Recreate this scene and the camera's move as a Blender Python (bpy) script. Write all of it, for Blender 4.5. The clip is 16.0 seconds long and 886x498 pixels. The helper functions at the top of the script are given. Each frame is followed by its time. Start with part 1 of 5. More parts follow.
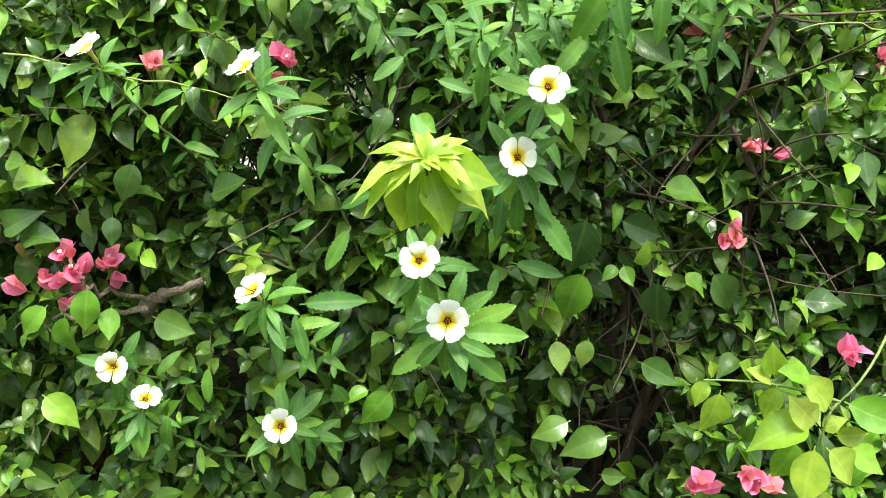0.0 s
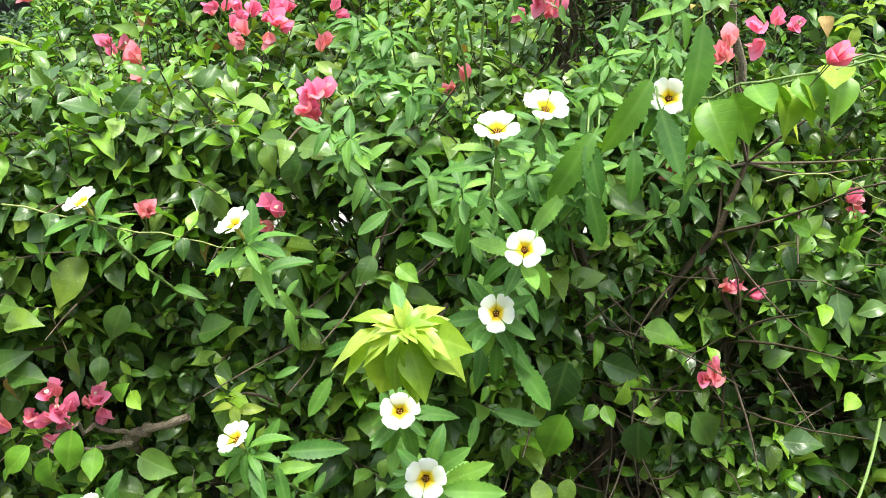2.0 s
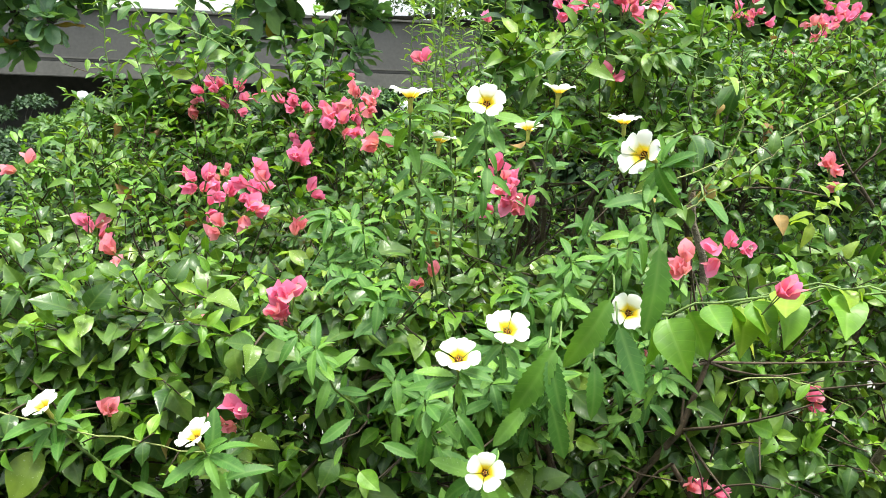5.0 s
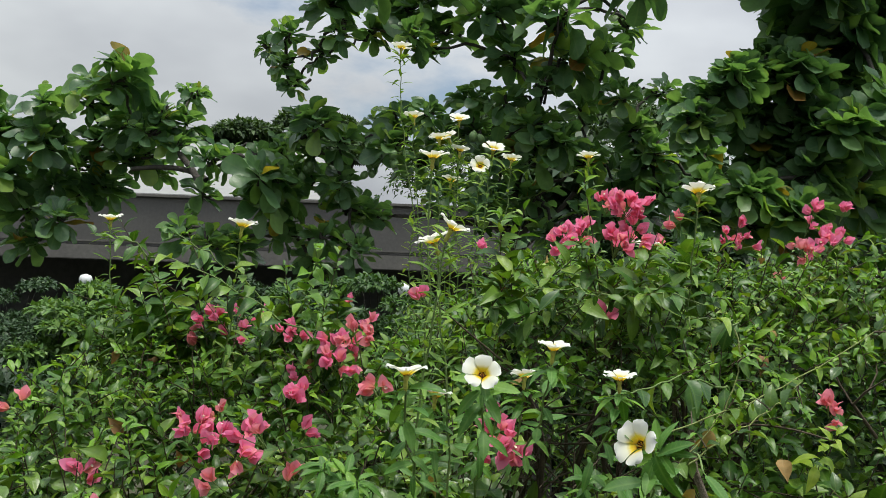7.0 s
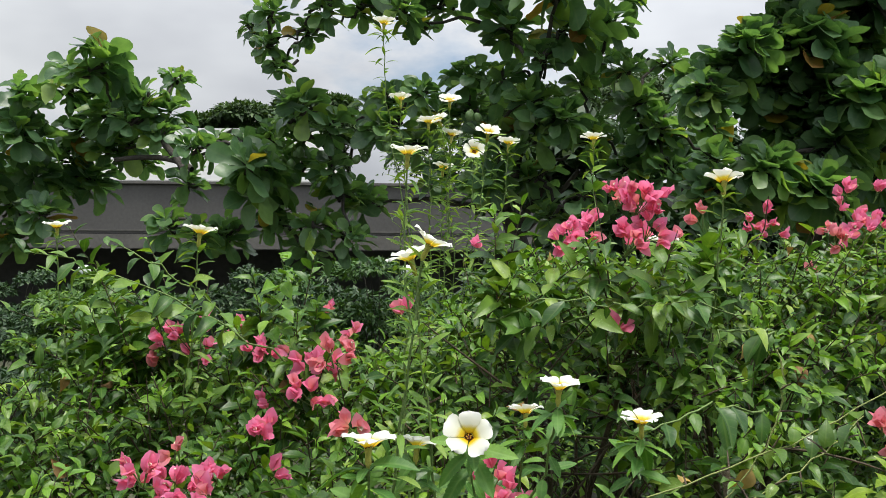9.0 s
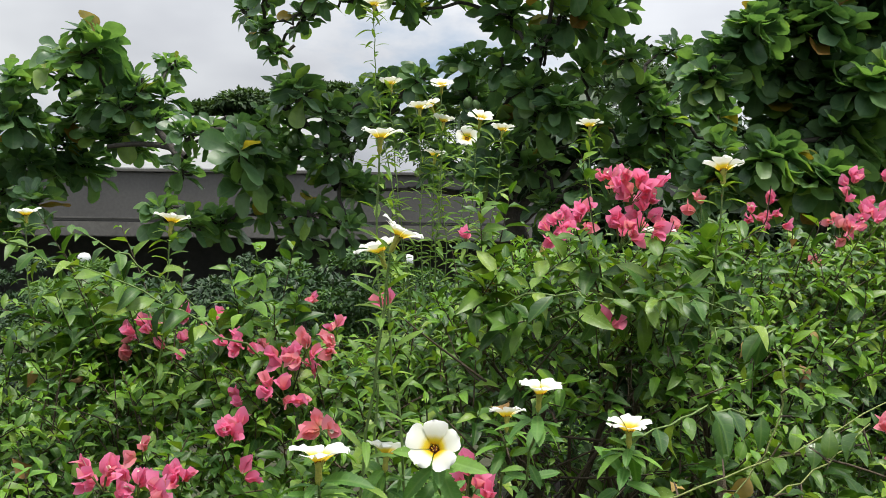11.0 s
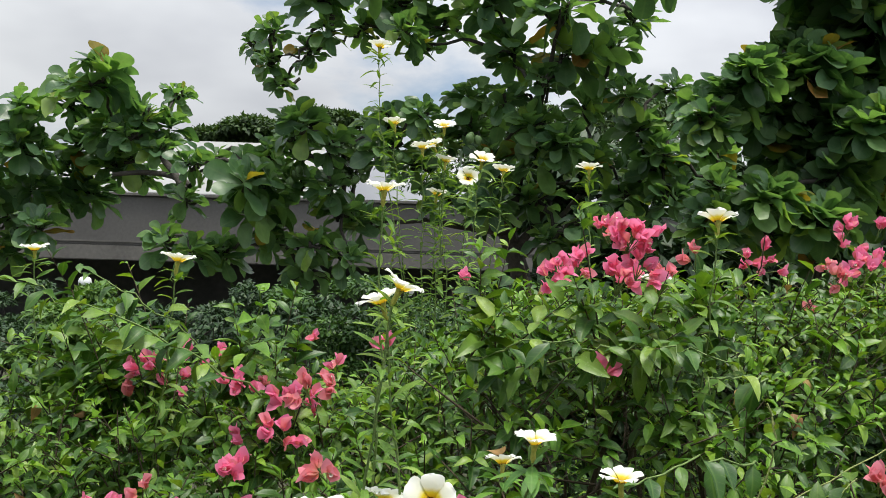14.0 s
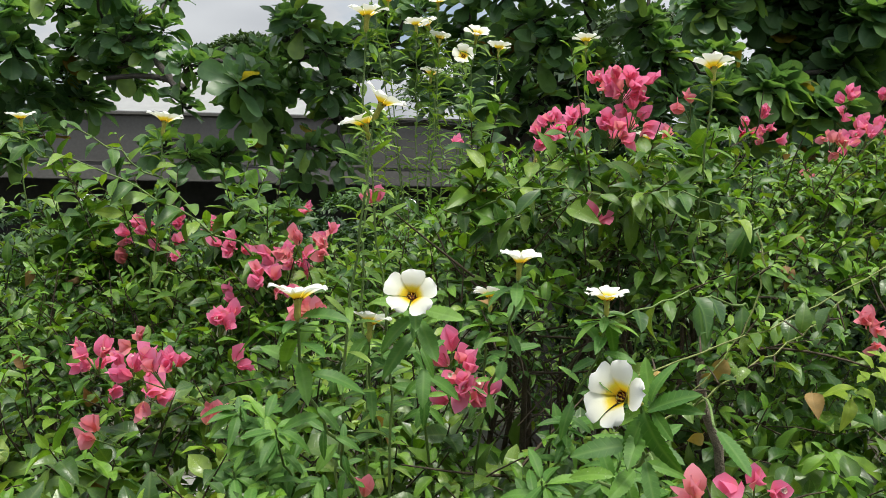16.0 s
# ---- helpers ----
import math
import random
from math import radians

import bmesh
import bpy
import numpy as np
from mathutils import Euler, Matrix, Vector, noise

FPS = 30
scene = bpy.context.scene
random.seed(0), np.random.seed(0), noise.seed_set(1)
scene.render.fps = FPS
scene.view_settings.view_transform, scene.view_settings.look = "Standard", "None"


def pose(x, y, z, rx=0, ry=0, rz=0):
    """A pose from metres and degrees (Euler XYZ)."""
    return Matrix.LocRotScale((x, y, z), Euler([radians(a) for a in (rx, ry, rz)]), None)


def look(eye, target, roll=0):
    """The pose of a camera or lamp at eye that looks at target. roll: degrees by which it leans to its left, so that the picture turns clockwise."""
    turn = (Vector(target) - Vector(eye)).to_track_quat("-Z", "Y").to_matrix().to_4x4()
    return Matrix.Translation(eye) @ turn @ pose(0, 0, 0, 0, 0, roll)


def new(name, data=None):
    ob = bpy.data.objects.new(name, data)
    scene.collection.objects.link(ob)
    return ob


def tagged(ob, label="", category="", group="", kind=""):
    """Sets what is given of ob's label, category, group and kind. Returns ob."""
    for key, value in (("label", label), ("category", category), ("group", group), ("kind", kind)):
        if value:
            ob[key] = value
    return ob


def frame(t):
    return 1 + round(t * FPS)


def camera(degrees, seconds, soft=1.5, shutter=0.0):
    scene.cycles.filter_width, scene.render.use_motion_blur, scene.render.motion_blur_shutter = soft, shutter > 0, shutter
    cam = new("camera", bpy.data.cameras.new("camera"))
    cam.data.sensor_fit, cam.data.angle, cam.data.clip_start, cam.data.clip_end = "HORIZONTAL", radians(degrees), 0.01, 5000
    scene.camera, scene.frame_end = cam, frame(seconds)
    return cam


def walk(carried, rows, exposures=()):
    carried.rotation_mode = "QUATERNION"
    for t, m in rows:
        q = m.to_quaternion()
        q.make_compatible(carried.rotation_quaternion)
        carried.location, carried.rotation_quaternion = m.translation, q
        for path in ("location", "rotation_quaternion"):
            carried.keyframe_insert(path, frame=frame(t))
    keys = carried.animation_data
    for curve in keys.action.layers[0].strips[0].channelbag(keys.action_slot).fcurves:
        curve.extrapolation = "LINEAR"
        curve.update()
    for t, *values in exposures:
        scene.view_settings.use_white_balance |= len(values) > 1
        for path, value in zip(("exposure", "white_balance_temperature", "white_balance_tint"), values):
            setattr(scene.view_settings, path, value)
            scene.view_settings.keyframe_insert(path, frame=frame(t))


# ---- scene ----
cam = camera(55.9, 16.0, 0.7)
METRES, EYE, TILT, LEAN, TURN = 0.9, 1.2, -25.0, 0.0, 0.0
ROWS = [
    (0.0, 0.0, 0.0, 0.0, 0.0, -0.0, -0.0),
    (0.5, -0.0006, -0.0146, 0.0253, -0.09, 1.44, 0.11),
    (1.0, 0.0007, -0.0254, 0.0558, -0.21, 2.99, -0.02),
    (1.5, 0.0059, -0.0316, 0.0805, -0.18, 5.16, -0.18),
    (2.0, 0.0186, -0.0355, 0.0934, -0.37, 5.65, -0.41),
    (2.5, 0.0209, -0.0393, 0.108, -0.63, 7.42, -0.97),
    (3.0, 0.0247, -0.0428, 0.1254, -1.68, 8.14, -1.0),
    (5.5, 0.0349, -0.0894, 0.2508, -2.09, 16.82, -1.39),
    (6.0, 0.034, -0.1039, 0.2812, -1.91, 20.4, -1.29),
    (6.5, 0.0298, -0.1134, 0.3087, -2.02, 23.13, -1.38),
    (7.0, 0.0339, -0.1253, 0.3455, -2.16, 25.63, -1.33),
    (7.5, 0.0402, -0.1338, 0.3765, -1.92, 25.86, -0.94),
    (8.0, 0.0738, -0.0976, 0.4169, -1.59, 25.09, -0.93),
    (8.5, 0.094, -0.002, 0.4656, -1.51, 24.48, -0.9),
    (9.0, 0.076, 0.0834, 0.509, -1.18, 24.04, 0.03),
    (11.5, 0.1221, 0.1679, 0.5501, -1.05, 23.3, -0.5),
    (12.0, 0.1171, 0.1699, 0.5583, -1.14, 24.41, -0.71),
    (12.5, 0.1072, 0.1533, 0.5766, -1.23, 25.48, -1.0),
    (13.0, 0.1055, 0.1434, 0.5753, -1.3, 25.94, -1.07),
    (13.5, 0.1129, 0.1236, 0.5716, -1.55, 25.56, -1.3),
    (14.0, 0.1167, 0.1179, 0.5636, -1.42, 25.22, -1.22),
    (14.5, 0.1215, 0.1273, 0.5486, -1.23, 24.79, -0.99),
    (15.0, 0.1314, 0.1424, 0.5312, -1.08, 24.34, -0.69),
    (15.5, 0.1392, 0.1636, 0.49, -0.95, 23.63, -0.69),
    (16.0, 0.1444, 0.1847, 0.4495, -1.04, 19.9, -0.88),
]
EXPOSURES = [(0.0, 1.62, 6530, -2), (3.2, 1.42, 6460, 0), (5.5, 1.25, 6430, 2), (6.2, 0.92, 6430, 4), (6.5, 0.72, 6430, 4), (7.0, 0.22, 6400, 5), (9.0, 0.44, 6430, 7), (12.5, 0.5, 6440, 8), (16.0, 0.4, 6480, 6)]
walk(cam, [(t, pose(0, 0, EYE, TILT, LEAN, TURN) @ pose(METRES * x, METRES * y, METRES * z, 90 + pitch, roll, yaw)) for t, x, y, z, yaw, pitch, roll in ROWS], EXPOSURES)

rng = np.random.default_rng(11)

# ---------------------------------------------------------------- sky and sun
SUN_ELEV, SUN_ROT = 79.0, 150.0
world = bpy.data.worlds.new("overcast_sky")
scene.world = world
world.use_nodes = True
wn, wl = world.node_tree.nodes, world.node_tree.links
wn.clear()
w_out = wn.new("ShaderNodeOutputWorld")
w_bg = wn.new("ShaderNodeBackground")
w_sky = wn.new("ShaderNodeTexSky")
w_sky.sky_type, w_sky.sun_disc = "NISHITA", False
w_sky.sun_elevation, w_sky.sun_rotation = radians(SUN_ELEV), radians(SUN_ROT)
w_scale = wn.new("ShaderNodeVectorMath")
w_scale.operation = "SCALE"
w_scale.inputs["Scale"].default_value = 0.10
w_tc = wn.new("ShaderNodeTexCoord")
w_map = wn.new("ShaderNodeMapping")
w_map.inputs["Location"].default_value = (0.35, 0.2, 0.1)
w_map.inputs["Scale"].default_value = (1.0, 1.0, 2.2)
w_cover = wn.new("ShaderNodeTexNoise")
w_cover.inputs["Scale"].default_value, w_cover.inputs["Detail"].default_value = 2.6, 7.0
w_cover.inputs["Roughness"].default_value = 0.55
w_ramp = wn.new("ShaderNodeValToRGB")
w_ramp.color_ramp.elements[0].position, w_ramp.color_ramp.elements[1].position = 0.33, 0.47
w_thick = wn.new("ShaderNodeTexNoise")
w_thick.inputs["Scale"].default_value, w_thick.inputs["Detail"].default_value = 1.7, 5.0
w_tone = wn.new("ShaderNodeValToRGB")
w_tone.color_ramp.elements[0].position, w_tone.color_ramp.elements[1].position = 0.36, 0.6
w_tone.color_ramp.elements[0].color = (0.41, 0.42, 0.47, 1)
w_tone.color_ramp.elements[1].color = (0.74, 0.75, 0.78, 1)
w_mix = wn.new("ShaderNodeMixRGB")
wl.new(w_sky.outputs[0], w_scale.inputs[0])
wl.new(w_tc.outputs["Generated"], w_map.inputs["Vector"])
wl.new(w_map.outputs[0], w_cover.inputs["Vector"])
wl.new(w_map.outputs[0], w_thick.inputs["Vector"])
wl.new(w_cover.outputs["Fac"], w_ramp.inputs[0])
wl.new(w_thick.outputs["Fac"], w_tone.inputs[0])
wl.new(w_ramp.outputs["Color"], w_mix.inputs["Fac"])
wl.new(w_scale.outputs[0], w_mix.inputs["Color1"])
wl.new(w_tone.outputs["Color"], w_mix.inputs["Color2"])
w_sep, w_lift, w_gain = wn.new("ShaderNodeSeparateXYZ"), wn.new("ShaderNodeMath"), wn.new("ShaderNodeVectorMath")
w_lift.operation, w_lift.use_clamp = "MULTIPLY_ADD", False
w_lift.inputs[1].default_value = 1.5
w_side = wn.new("ShaderNodeMath")
w_side.operation = "MULTIPLY_ADD"
w_side.inputs[1].default_value, w_side.inputs[2].default_value = 0.35, 0.72
w_gain.operation = "SCALE"
wl.new(w_tc.outputs["Generated"], w_sep.inputs[0])
wl.new(w_sep.outputs["X"], w_side.inputs[0])
wl.new(w_side.outputs[0], w_lift.inputs[2])
wl.new(w_sep.outputs["Z"], w_lift.inputs[0])
wl.new(w_mix.outputs[0], w_gain.inputs[0])
wl.new(w_lift.outputs[0], w_gain.inputs["Scale"])
wl.new(w_gain.outputs[0], w_bg.inputs["Color"])
wl.new(w_bg.outputs[0], w_out.inputs[0])
w_bg.inputs["Strength"].default_value = 0.9

sun_data = bpy.data.lights.new("sun", "SUN")
sun_data.energy, sun_data.angle, sun_data.color = 2.9, radians(16), (1.0, 0.95, 0.84)
sun = new("sun", sun_data)
a, e = radians(SUN_ROT), radians(SUN_ELEV)
sun_way = Vector((math.sin(a) * math.cos(e), math.cos(a) * math.cos(e), math.sin(e)))
sun.matrix_world = look(sun_way * 50, (0, 0, 0))


# ---------------------------------------------------------------- materials
def material(name):
    m = bpy.data.materials.new(name)
    m.use_nodes = True
    nodes, links = m.node_tree.nodes, m.node_tree.links
    return m, nodes, links, nodes["Principled BSDF"], nodes["Material Output"]


def random_value(nodes, links):
    """One random number a piece: by object and by loose island together."""
    info, geo = nodes.new("ShaderNodeObjectInfo"), nodes.new("ShaderNodeNewGeometry")
    add, fract = nodes.new("ShaderNodeMath"), nodes.new("ShaderNodeMath")
    add.operation, fract.operation = "ADD", "FRACT"
    links.new(info.outputs["Random"], add.inputs[0])
    links.new(geo.outputs["Random Per Island"], add.inputs[1])
    links.new(add.outputs[0], fract.inputs[0])
    return fract.outputs[0]


def ramp(nodes, links, source, stops):
    r = nodes.new("ShaderNodeValToRGB")
    els = r.color_ramp.elements
    while len(els) < len(stops):
        els.new(0.5)
    for el, (p, c) in zip(els, stops):
        el.position, el.color = p, (*c, 1)
    links.new(source, r.inputs[0])
    return r.outputs["Color"]


def mixed(nodes, links, fac, c1, c2, kind="MIX"):
    m = nodes.new("ShaderNodeMixRGB")
    m.blend_type = kind
    for sock, v in ((m.inputs["Fac"], fac), (m.inputs["Color1"], c1), (m.inputs["Color2"], c2)):
        if isinstance(v, (int, float)):
            sock.default_value = v
        elif isinstance(v, tuple):
            sock.default_value = (*v, 1)
        else:
            links.new(v, sock)
    return m.outputs[0]


def noise_tex(nodes, links, scale, detail=4.0, coord="Object"):
    tc, n = nodes.new("ShaderNodeTexCoord"), nodes.new("ShaderNodeTexNoise")
    n.inputs["Scale"].default_value, n.inputs["Detail"].default_value = scale, detail
    links.new(tc.outputs[coord], n.inputs["Vector"])
    return n.outputs["Fac"]


def leaf_material(name, stops, vein, rough=0.42, through_light=0.3, glow=(1.5, 1.4, 0.5), veins=7.0, specks=0.0, blotch=4.0):
    """A leaf: its green by piece, a paler midrib and side veins, blotches, light that comes through the blade."""
    m, nodes, links, bsdf, out = material(name)
    rnd = random_value(nodes, links)
    col = ramp(nodes, links, rnd, stops)
    uv = nodes.new("ShaderNodeTexCoord")
    seed = nodes.new("ShaderNodeMath")
    seed.operation = "MULTIPLY"
    links.new(rnd, seed.inputs[0])
    seed.inputs[1].default_value = 60.0

    def blade_noise(scale, detail):
        n = nodes.new("ShaderNodeTexNoise")
        n.noise_dimensions = "4D"
        n.inputs["Scale"].default_value, n.inputs["Detail"].default_value = scale, detail
        links.new(uv.outputs["UV"], n.inputs["Vector"])
        links.new(seed.outputs[0], n.inputs["W"])
        return n.outputs["Fac"]

    spots = blade_noise(blotch, 4.0)
    shade = ramp(nodes, links, spots, [(0.3, (0.72, 0.76, 0.7)), (0.7, (1.2, 1.16, 1.1))])
    col = mixed(nodes, links, 1.0, col, shade, "MULTIPLY")
    sep = nodes.new("ShaderNodeSeparateXYZ")
    links.new(uv.outputs["UV"], sep.inputs[0])
    side = nodes.new("ShaderNodeMath")
    side.operation = "SUBTRACT"
    links.new(sep.outputs["X"], side.inputs[0])
    side.inputs[1].default_value = 0.5
    off = nodes.new("ShaderNodeMath")
    off.operation = "ABSOLUTE"
    links.new(side.outputs[0], off.inputs[0])
    rib = ramp(nodes, links, off.outputs[0], [(0.0, (1, 1, 1)), (0.035, (0, 0, 0))])
    # side veins run forward from the midrib
    k = nodes.new("ShaderNodeMath")
    k.operation = "MULTIPLY_ADD"
    links.new(off.outputs[0], k.inputs[0])
    k.inputs[1].default_value = -0.8
    links.new(sep.outputs["Y"], k.inputs[2])
    f = nodes.new("ShaderNodeMath")
    f.operation = "MULTIPLY"
    links.new(k.outputs[0], f.inputs[0])
    f.inputs[1].default_value = veins
    pp = nodes.new("ShaderNodeMath")
    pp.operation = "PINGPONG"
    links.new(f.outputs[0], pp.inputs[0])
    pp.inputs[1].default_value = 0.5
    sidev = ramp(nodes, links, pp.outputs[0], [(0.0, (0.55, 0.55, 0.55)), (0.09, (0, 0, 0))])
    allv = mixed(nodes, links, 1.0, rib, sidev, "LIGHTEN")
    col = mixed(nodes, links, mixed(nodes, links, 1.0, allv, (0.24, 0.24, 0.24), "MULTIPLY"), col, vein)
    if specks:
        fine = blade_noise(28.0, 1.0)
        mask = ramp(nodes, links, fine, [(0.66, (0, 0, 0)), (0.71, (1, 1, 1))])
        some = ramp(nodes, links, rnd, [(1.0 - specks, (0, 0, 0)), (1.0 - specks + 0.01, (0.7, 0.7, 0.7))])
        col = mixed(nodes, links, mixed(nodes, links, 1.0, mask, some, "MULTIPLY"), col, (0.42, 0.5, 0.3))
    links.new(col, bsdf.inputs["Base Color"])
    bsdf.inputs["Roughness"].default_value = rough
    bsdf.inputs["Specular IOR Level"].default_value = 0.5
    bump = nodes.new("ShaderNodeBump")
    bump.inputs["Strength"].default_value, bump.inputs["Distance"].default_value = 0.22, 0.002
    height = mixed(nodes, links, 0.6, spots, allv, "SUBTRACT")
    links.new(height, bump.inputs["Height"])
    links.new(bump.outputs[0], bsdf.inputs["Normal"])
    trans, mix = nodes.new("ShaderNodeBsdfTranslucent"), nodes.new("ShaderNodeMixShader")
    links.new(mixed(nodes, links, 1.0, col, glow, "MULTIPLY"), trans.inputs["Color"])
    mix.inputs[0].default_value = through_light
    links.new(bsdf.outputs[0], mix.inputs[1])
    links.new(trans.outputs[0], mix.inputs[2])
    links.new(mix.outputs[0], out.inputs["Surface"])
    return m


def petal_material(name, stops, rough=0.6, through_light=0.35, crease=60.0):
    """Thin petal: colours along its length, fine creases, light through it."""
    m, nodes, links, bsdf, out = material(name)
    uv, sep = nodes.new("ShaderNodeTexCoord"), nodes.new("ShaderNodeSeparateXYZ")
    links.new(uv.outputs["UV"], sep.inputs[0])
    n = noise_tex(nodes, links, 120.0, 3.0)
    add = nodes.new("ShaderNodeMath")
    add.operation = "MULTIPLY_ADD"
    links.new(n, add.inputs[0])
    add.inputs[1].default_value = 0.12
    links.new(sep.outputs["Y"], add.inputs[2])
    col = ramp(nodes, links, add.outputs[0], stops)
    links.new(col, bsdf.inputs["Base Color"])
    bsdf.inputs["Roughness"].default_value = rough
    bsdf.inputs["Specular IOR Level"].default_value = 0.25
    wave = nodes.new("ShaderNodeTexWave")
    wave.inputs["Scale"].default_value, wave.inputs["Distortion"].default_value = 5.0, 1.5
    links.new(uv.outputs["UV"], wave.inputs["Vector"])
    bump = nodes.new("ShaderNodeBump")
    bump.inputs["Strength"].default_value, bump.inputs["Distance"].default_value = 0.06, 0.0006
    links.new(wave.outputs["Fac"], bump.inputs["Height"])
    links.new(bump.outputs[0], bsdf.inputs["Normal"])
    trans, mix = nodes.new("ShaderNodeBsdfTranslucent"), nodes.new("ShaderNodeMixShader")
    links.new(col, trans.inputs["Color"])
    mix.inputs[0].default_value = through_light
    links.new(bsdf.outputs[0], mix.inputs[1])
    links.new(trans.outputs[0], mix.inputs[2])
    links.new(mix.outputs[0], out.inputs["Surface"])
    return m


def plain_material(name, dark, light, scale, rough=0.85, bump_by=0.4, fine=6.0):
    m, nodes, links, bsdf, out = material(name)
    big, small = noise_tex(nodes, links, scale, 6.0), noise_tex(nodes, links, scale * fine, 8.0)
    both = mixed(nodes, links, 0.45, big, small)
    links.new(ramp(nodes, links, both, [(0.33, dark), (0.66, light)]), bsdf.inputs["Base Color"])
    bsdf.inputs["Roughness"].default_value = rough
    bump = nodes.new("ShaderNodeBump")
    bump.inputs["Strength"].default_value, bump.inputs["Distance"].default_value = bump_by, 0.01
    links.new(small, bump.inputs["Height"])
    links.new(bump.outputs[0], bsdf.inputs["Normal"])
    return m


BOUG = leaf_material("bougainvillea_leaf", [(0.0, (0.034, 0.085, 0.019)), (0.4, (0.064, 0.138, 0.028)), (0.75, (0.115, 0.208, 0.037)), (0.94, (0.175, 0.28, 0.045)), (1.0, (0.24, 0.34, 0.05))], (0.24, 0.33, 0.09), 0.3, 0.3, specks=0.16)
TURN_LEAF = leaf_material("serrate_leaf", [(0.0, (0.05, 0.15, 0.02)), (0.6, (0.09, 0.225, 0.03)), (1.0, (0.18, 0.35, 0.045))], (0.26, 0.42, 0.12), 0.55, 0.32, veins=9.0, specks=0.08)
PALE_TURN = leaf_material("pale_serrate_leaf", [(0.0, (0.1, 0.22, 0.03)), (0.6, (0.17, 0.31, 0.045)), (1.0, (0.28, 0.42, 0.08))], (0.3, 0.42, 0.14), 0.55, 0.35, veins=9.0)
# lit copy of BOUG for the back row: sunlight put into its yellower green
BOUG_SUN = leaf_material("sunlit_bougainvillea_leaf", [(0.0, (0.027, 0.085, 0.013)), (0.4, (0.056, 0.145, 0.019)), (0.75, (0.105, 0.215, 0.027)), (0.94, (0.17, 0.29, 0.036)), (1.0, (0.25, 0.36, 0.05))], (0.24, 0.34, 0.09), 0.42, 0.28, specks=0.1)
YOUNG = leaf_material("young_leaf", [(0.0, (0.11, 0.26, 0.02)), (0.7, (0.16, 0.33, 0.025)), (1.0, (0.25, 0.41, 0.04))], (0.34, 0.48, 0.1), 0.42, 0.33, (1.2, 1.2, 0.5))
LIME = leaf_material("young_lime_leaf", [(0.0, (0.24, 0.41, 0.04)), (0.6, (0.33, 0.48, 0.055)), (1.0, (0.46, 0.56, 0.12))], (0.6, 0.68, 0.16), 0.33, 0.5, (1.35, 1.25, 0.6))
ALMOND = leaf_material("almond_leaf", [(0.0, (0.065, 0.135, 0.07)), (0.5, (0.105, 0.2, 0.1)), (0.88, (0.155, 0.265, 0.112)), (0.985, (0.23, 0.34, 0.085)), (0.993, (0.3, 0.24, 0.03)), (1.0, (0.2, 0.1, 0.03))], (0.19, 0.28, 0.14), 0.36, 0.45, (1.6, 1.7, 0.6), veins=9.0)
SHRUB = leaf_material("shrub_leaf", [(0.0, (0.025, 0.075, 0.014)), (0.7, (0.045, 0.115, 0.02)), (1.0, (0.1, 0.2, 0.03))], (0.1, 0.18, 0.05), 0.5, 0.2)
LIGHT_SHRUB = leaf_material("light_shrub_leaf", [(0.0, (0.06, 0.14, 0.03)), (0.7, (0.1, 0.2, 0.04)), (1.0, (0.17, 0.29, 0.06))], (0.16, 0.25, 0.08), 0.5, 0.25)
# shaded copy of the shrub leaf: the shade is put into its colour
SHADED_SHRUB_TONE = leaf_material("shade_toned_shrub_leaf", [(0.0, (0.014, 0.04, 0.013)), (0.7, (0.024, 0.065, 0.018)), (1.0, (0.05, 0.1, 0.028))], (0.06, 0.11, 0.04), 0.55, 0.15)
FAR_LEAF = leaf_material("far_leaf", [(0.0, (0.02, 0.05, 0.014)), (1.0, (0.06, 0.12, 0.025))], (0.08, 0.13, 0.04), 0.6, 0.2)
WHITE_PETAL = petal_material("white_petal", [(0.0, (0.06, 0.008, 0.004)), (0.285, (0.1, 0.015, 0.005)), (0.33, (0.7, 0.4, 0.01)), (0.45, (0.8, 0.62, 0.04)), (0.58, (0.86, 0.84, 0.68)), (1.0, (0.88, 0.88, 0.85))])
PINK = petal_material("pink_bract", [(0.0, (0.75, 0.28, 0.3)), (0.3, (0.88, 0.2, 0.35)), (1.0, (0.92, 0.28, 0.5))], 0.55, 0.5)
CORAL = petal_material("coral_bract", [(0.0, (0.7, 0.33, 0.2)), (0.4, (0.85, 0.27, 0.29)), (1.0, (0.9, 0.32, 0.42))], 0.6, 0.5)
TUBE = plain_material("cream_tube", (0.75, 0.7, 0.5), (0.85, 0.82, 0.7), 200.0, 0.6)
GREEN_STEM = plain_material("green_stem", (0.1, 0.17, 0.04), (0.2, 0.28, 0.08), 60.0, 0.6)
RUNNER = plain_material("pale_runner_stem", (0.2, 0.24, 0.07), (0.3, 0.34, 0.11), 60.0, 0.6)
BROWN_TWIG = plain_material("brown_twig", (0.04, 0.03, 0.02), (0.12, 0.085, 0.055), 45.0, 0.85)
BARK = plain_material("bark", (0.025, 0.022, 0.02), (0.08, 0.07, 0.06), 9.0, 0.9, 0.8)
OLD_WOOD = plain_material("old_wood", (0.16, 0.12, 0.09), (0.42, 0.34, 0.26), 70.0, 0.9, 0.9)
SOIL = plain_material("soil_and_lawn", (0.03, 0.035, 0.018), (0.075, 0.075, 0.04), 2.2, 0.95, 0.6, 14.0)
PALE_PAVING = plain_material("pale_paving", (0.17, 0.166, 0.156), (0.26, 0.253, 0.24), 3.0, 0.85, 0.3, 18.0)
CONCRETE = plain_material("grey_rendered_wall", (0.085, 0.081, 0.078), (0.118, 0.113, 0.109), 0.7, 0.85, 0.2, 20.0)
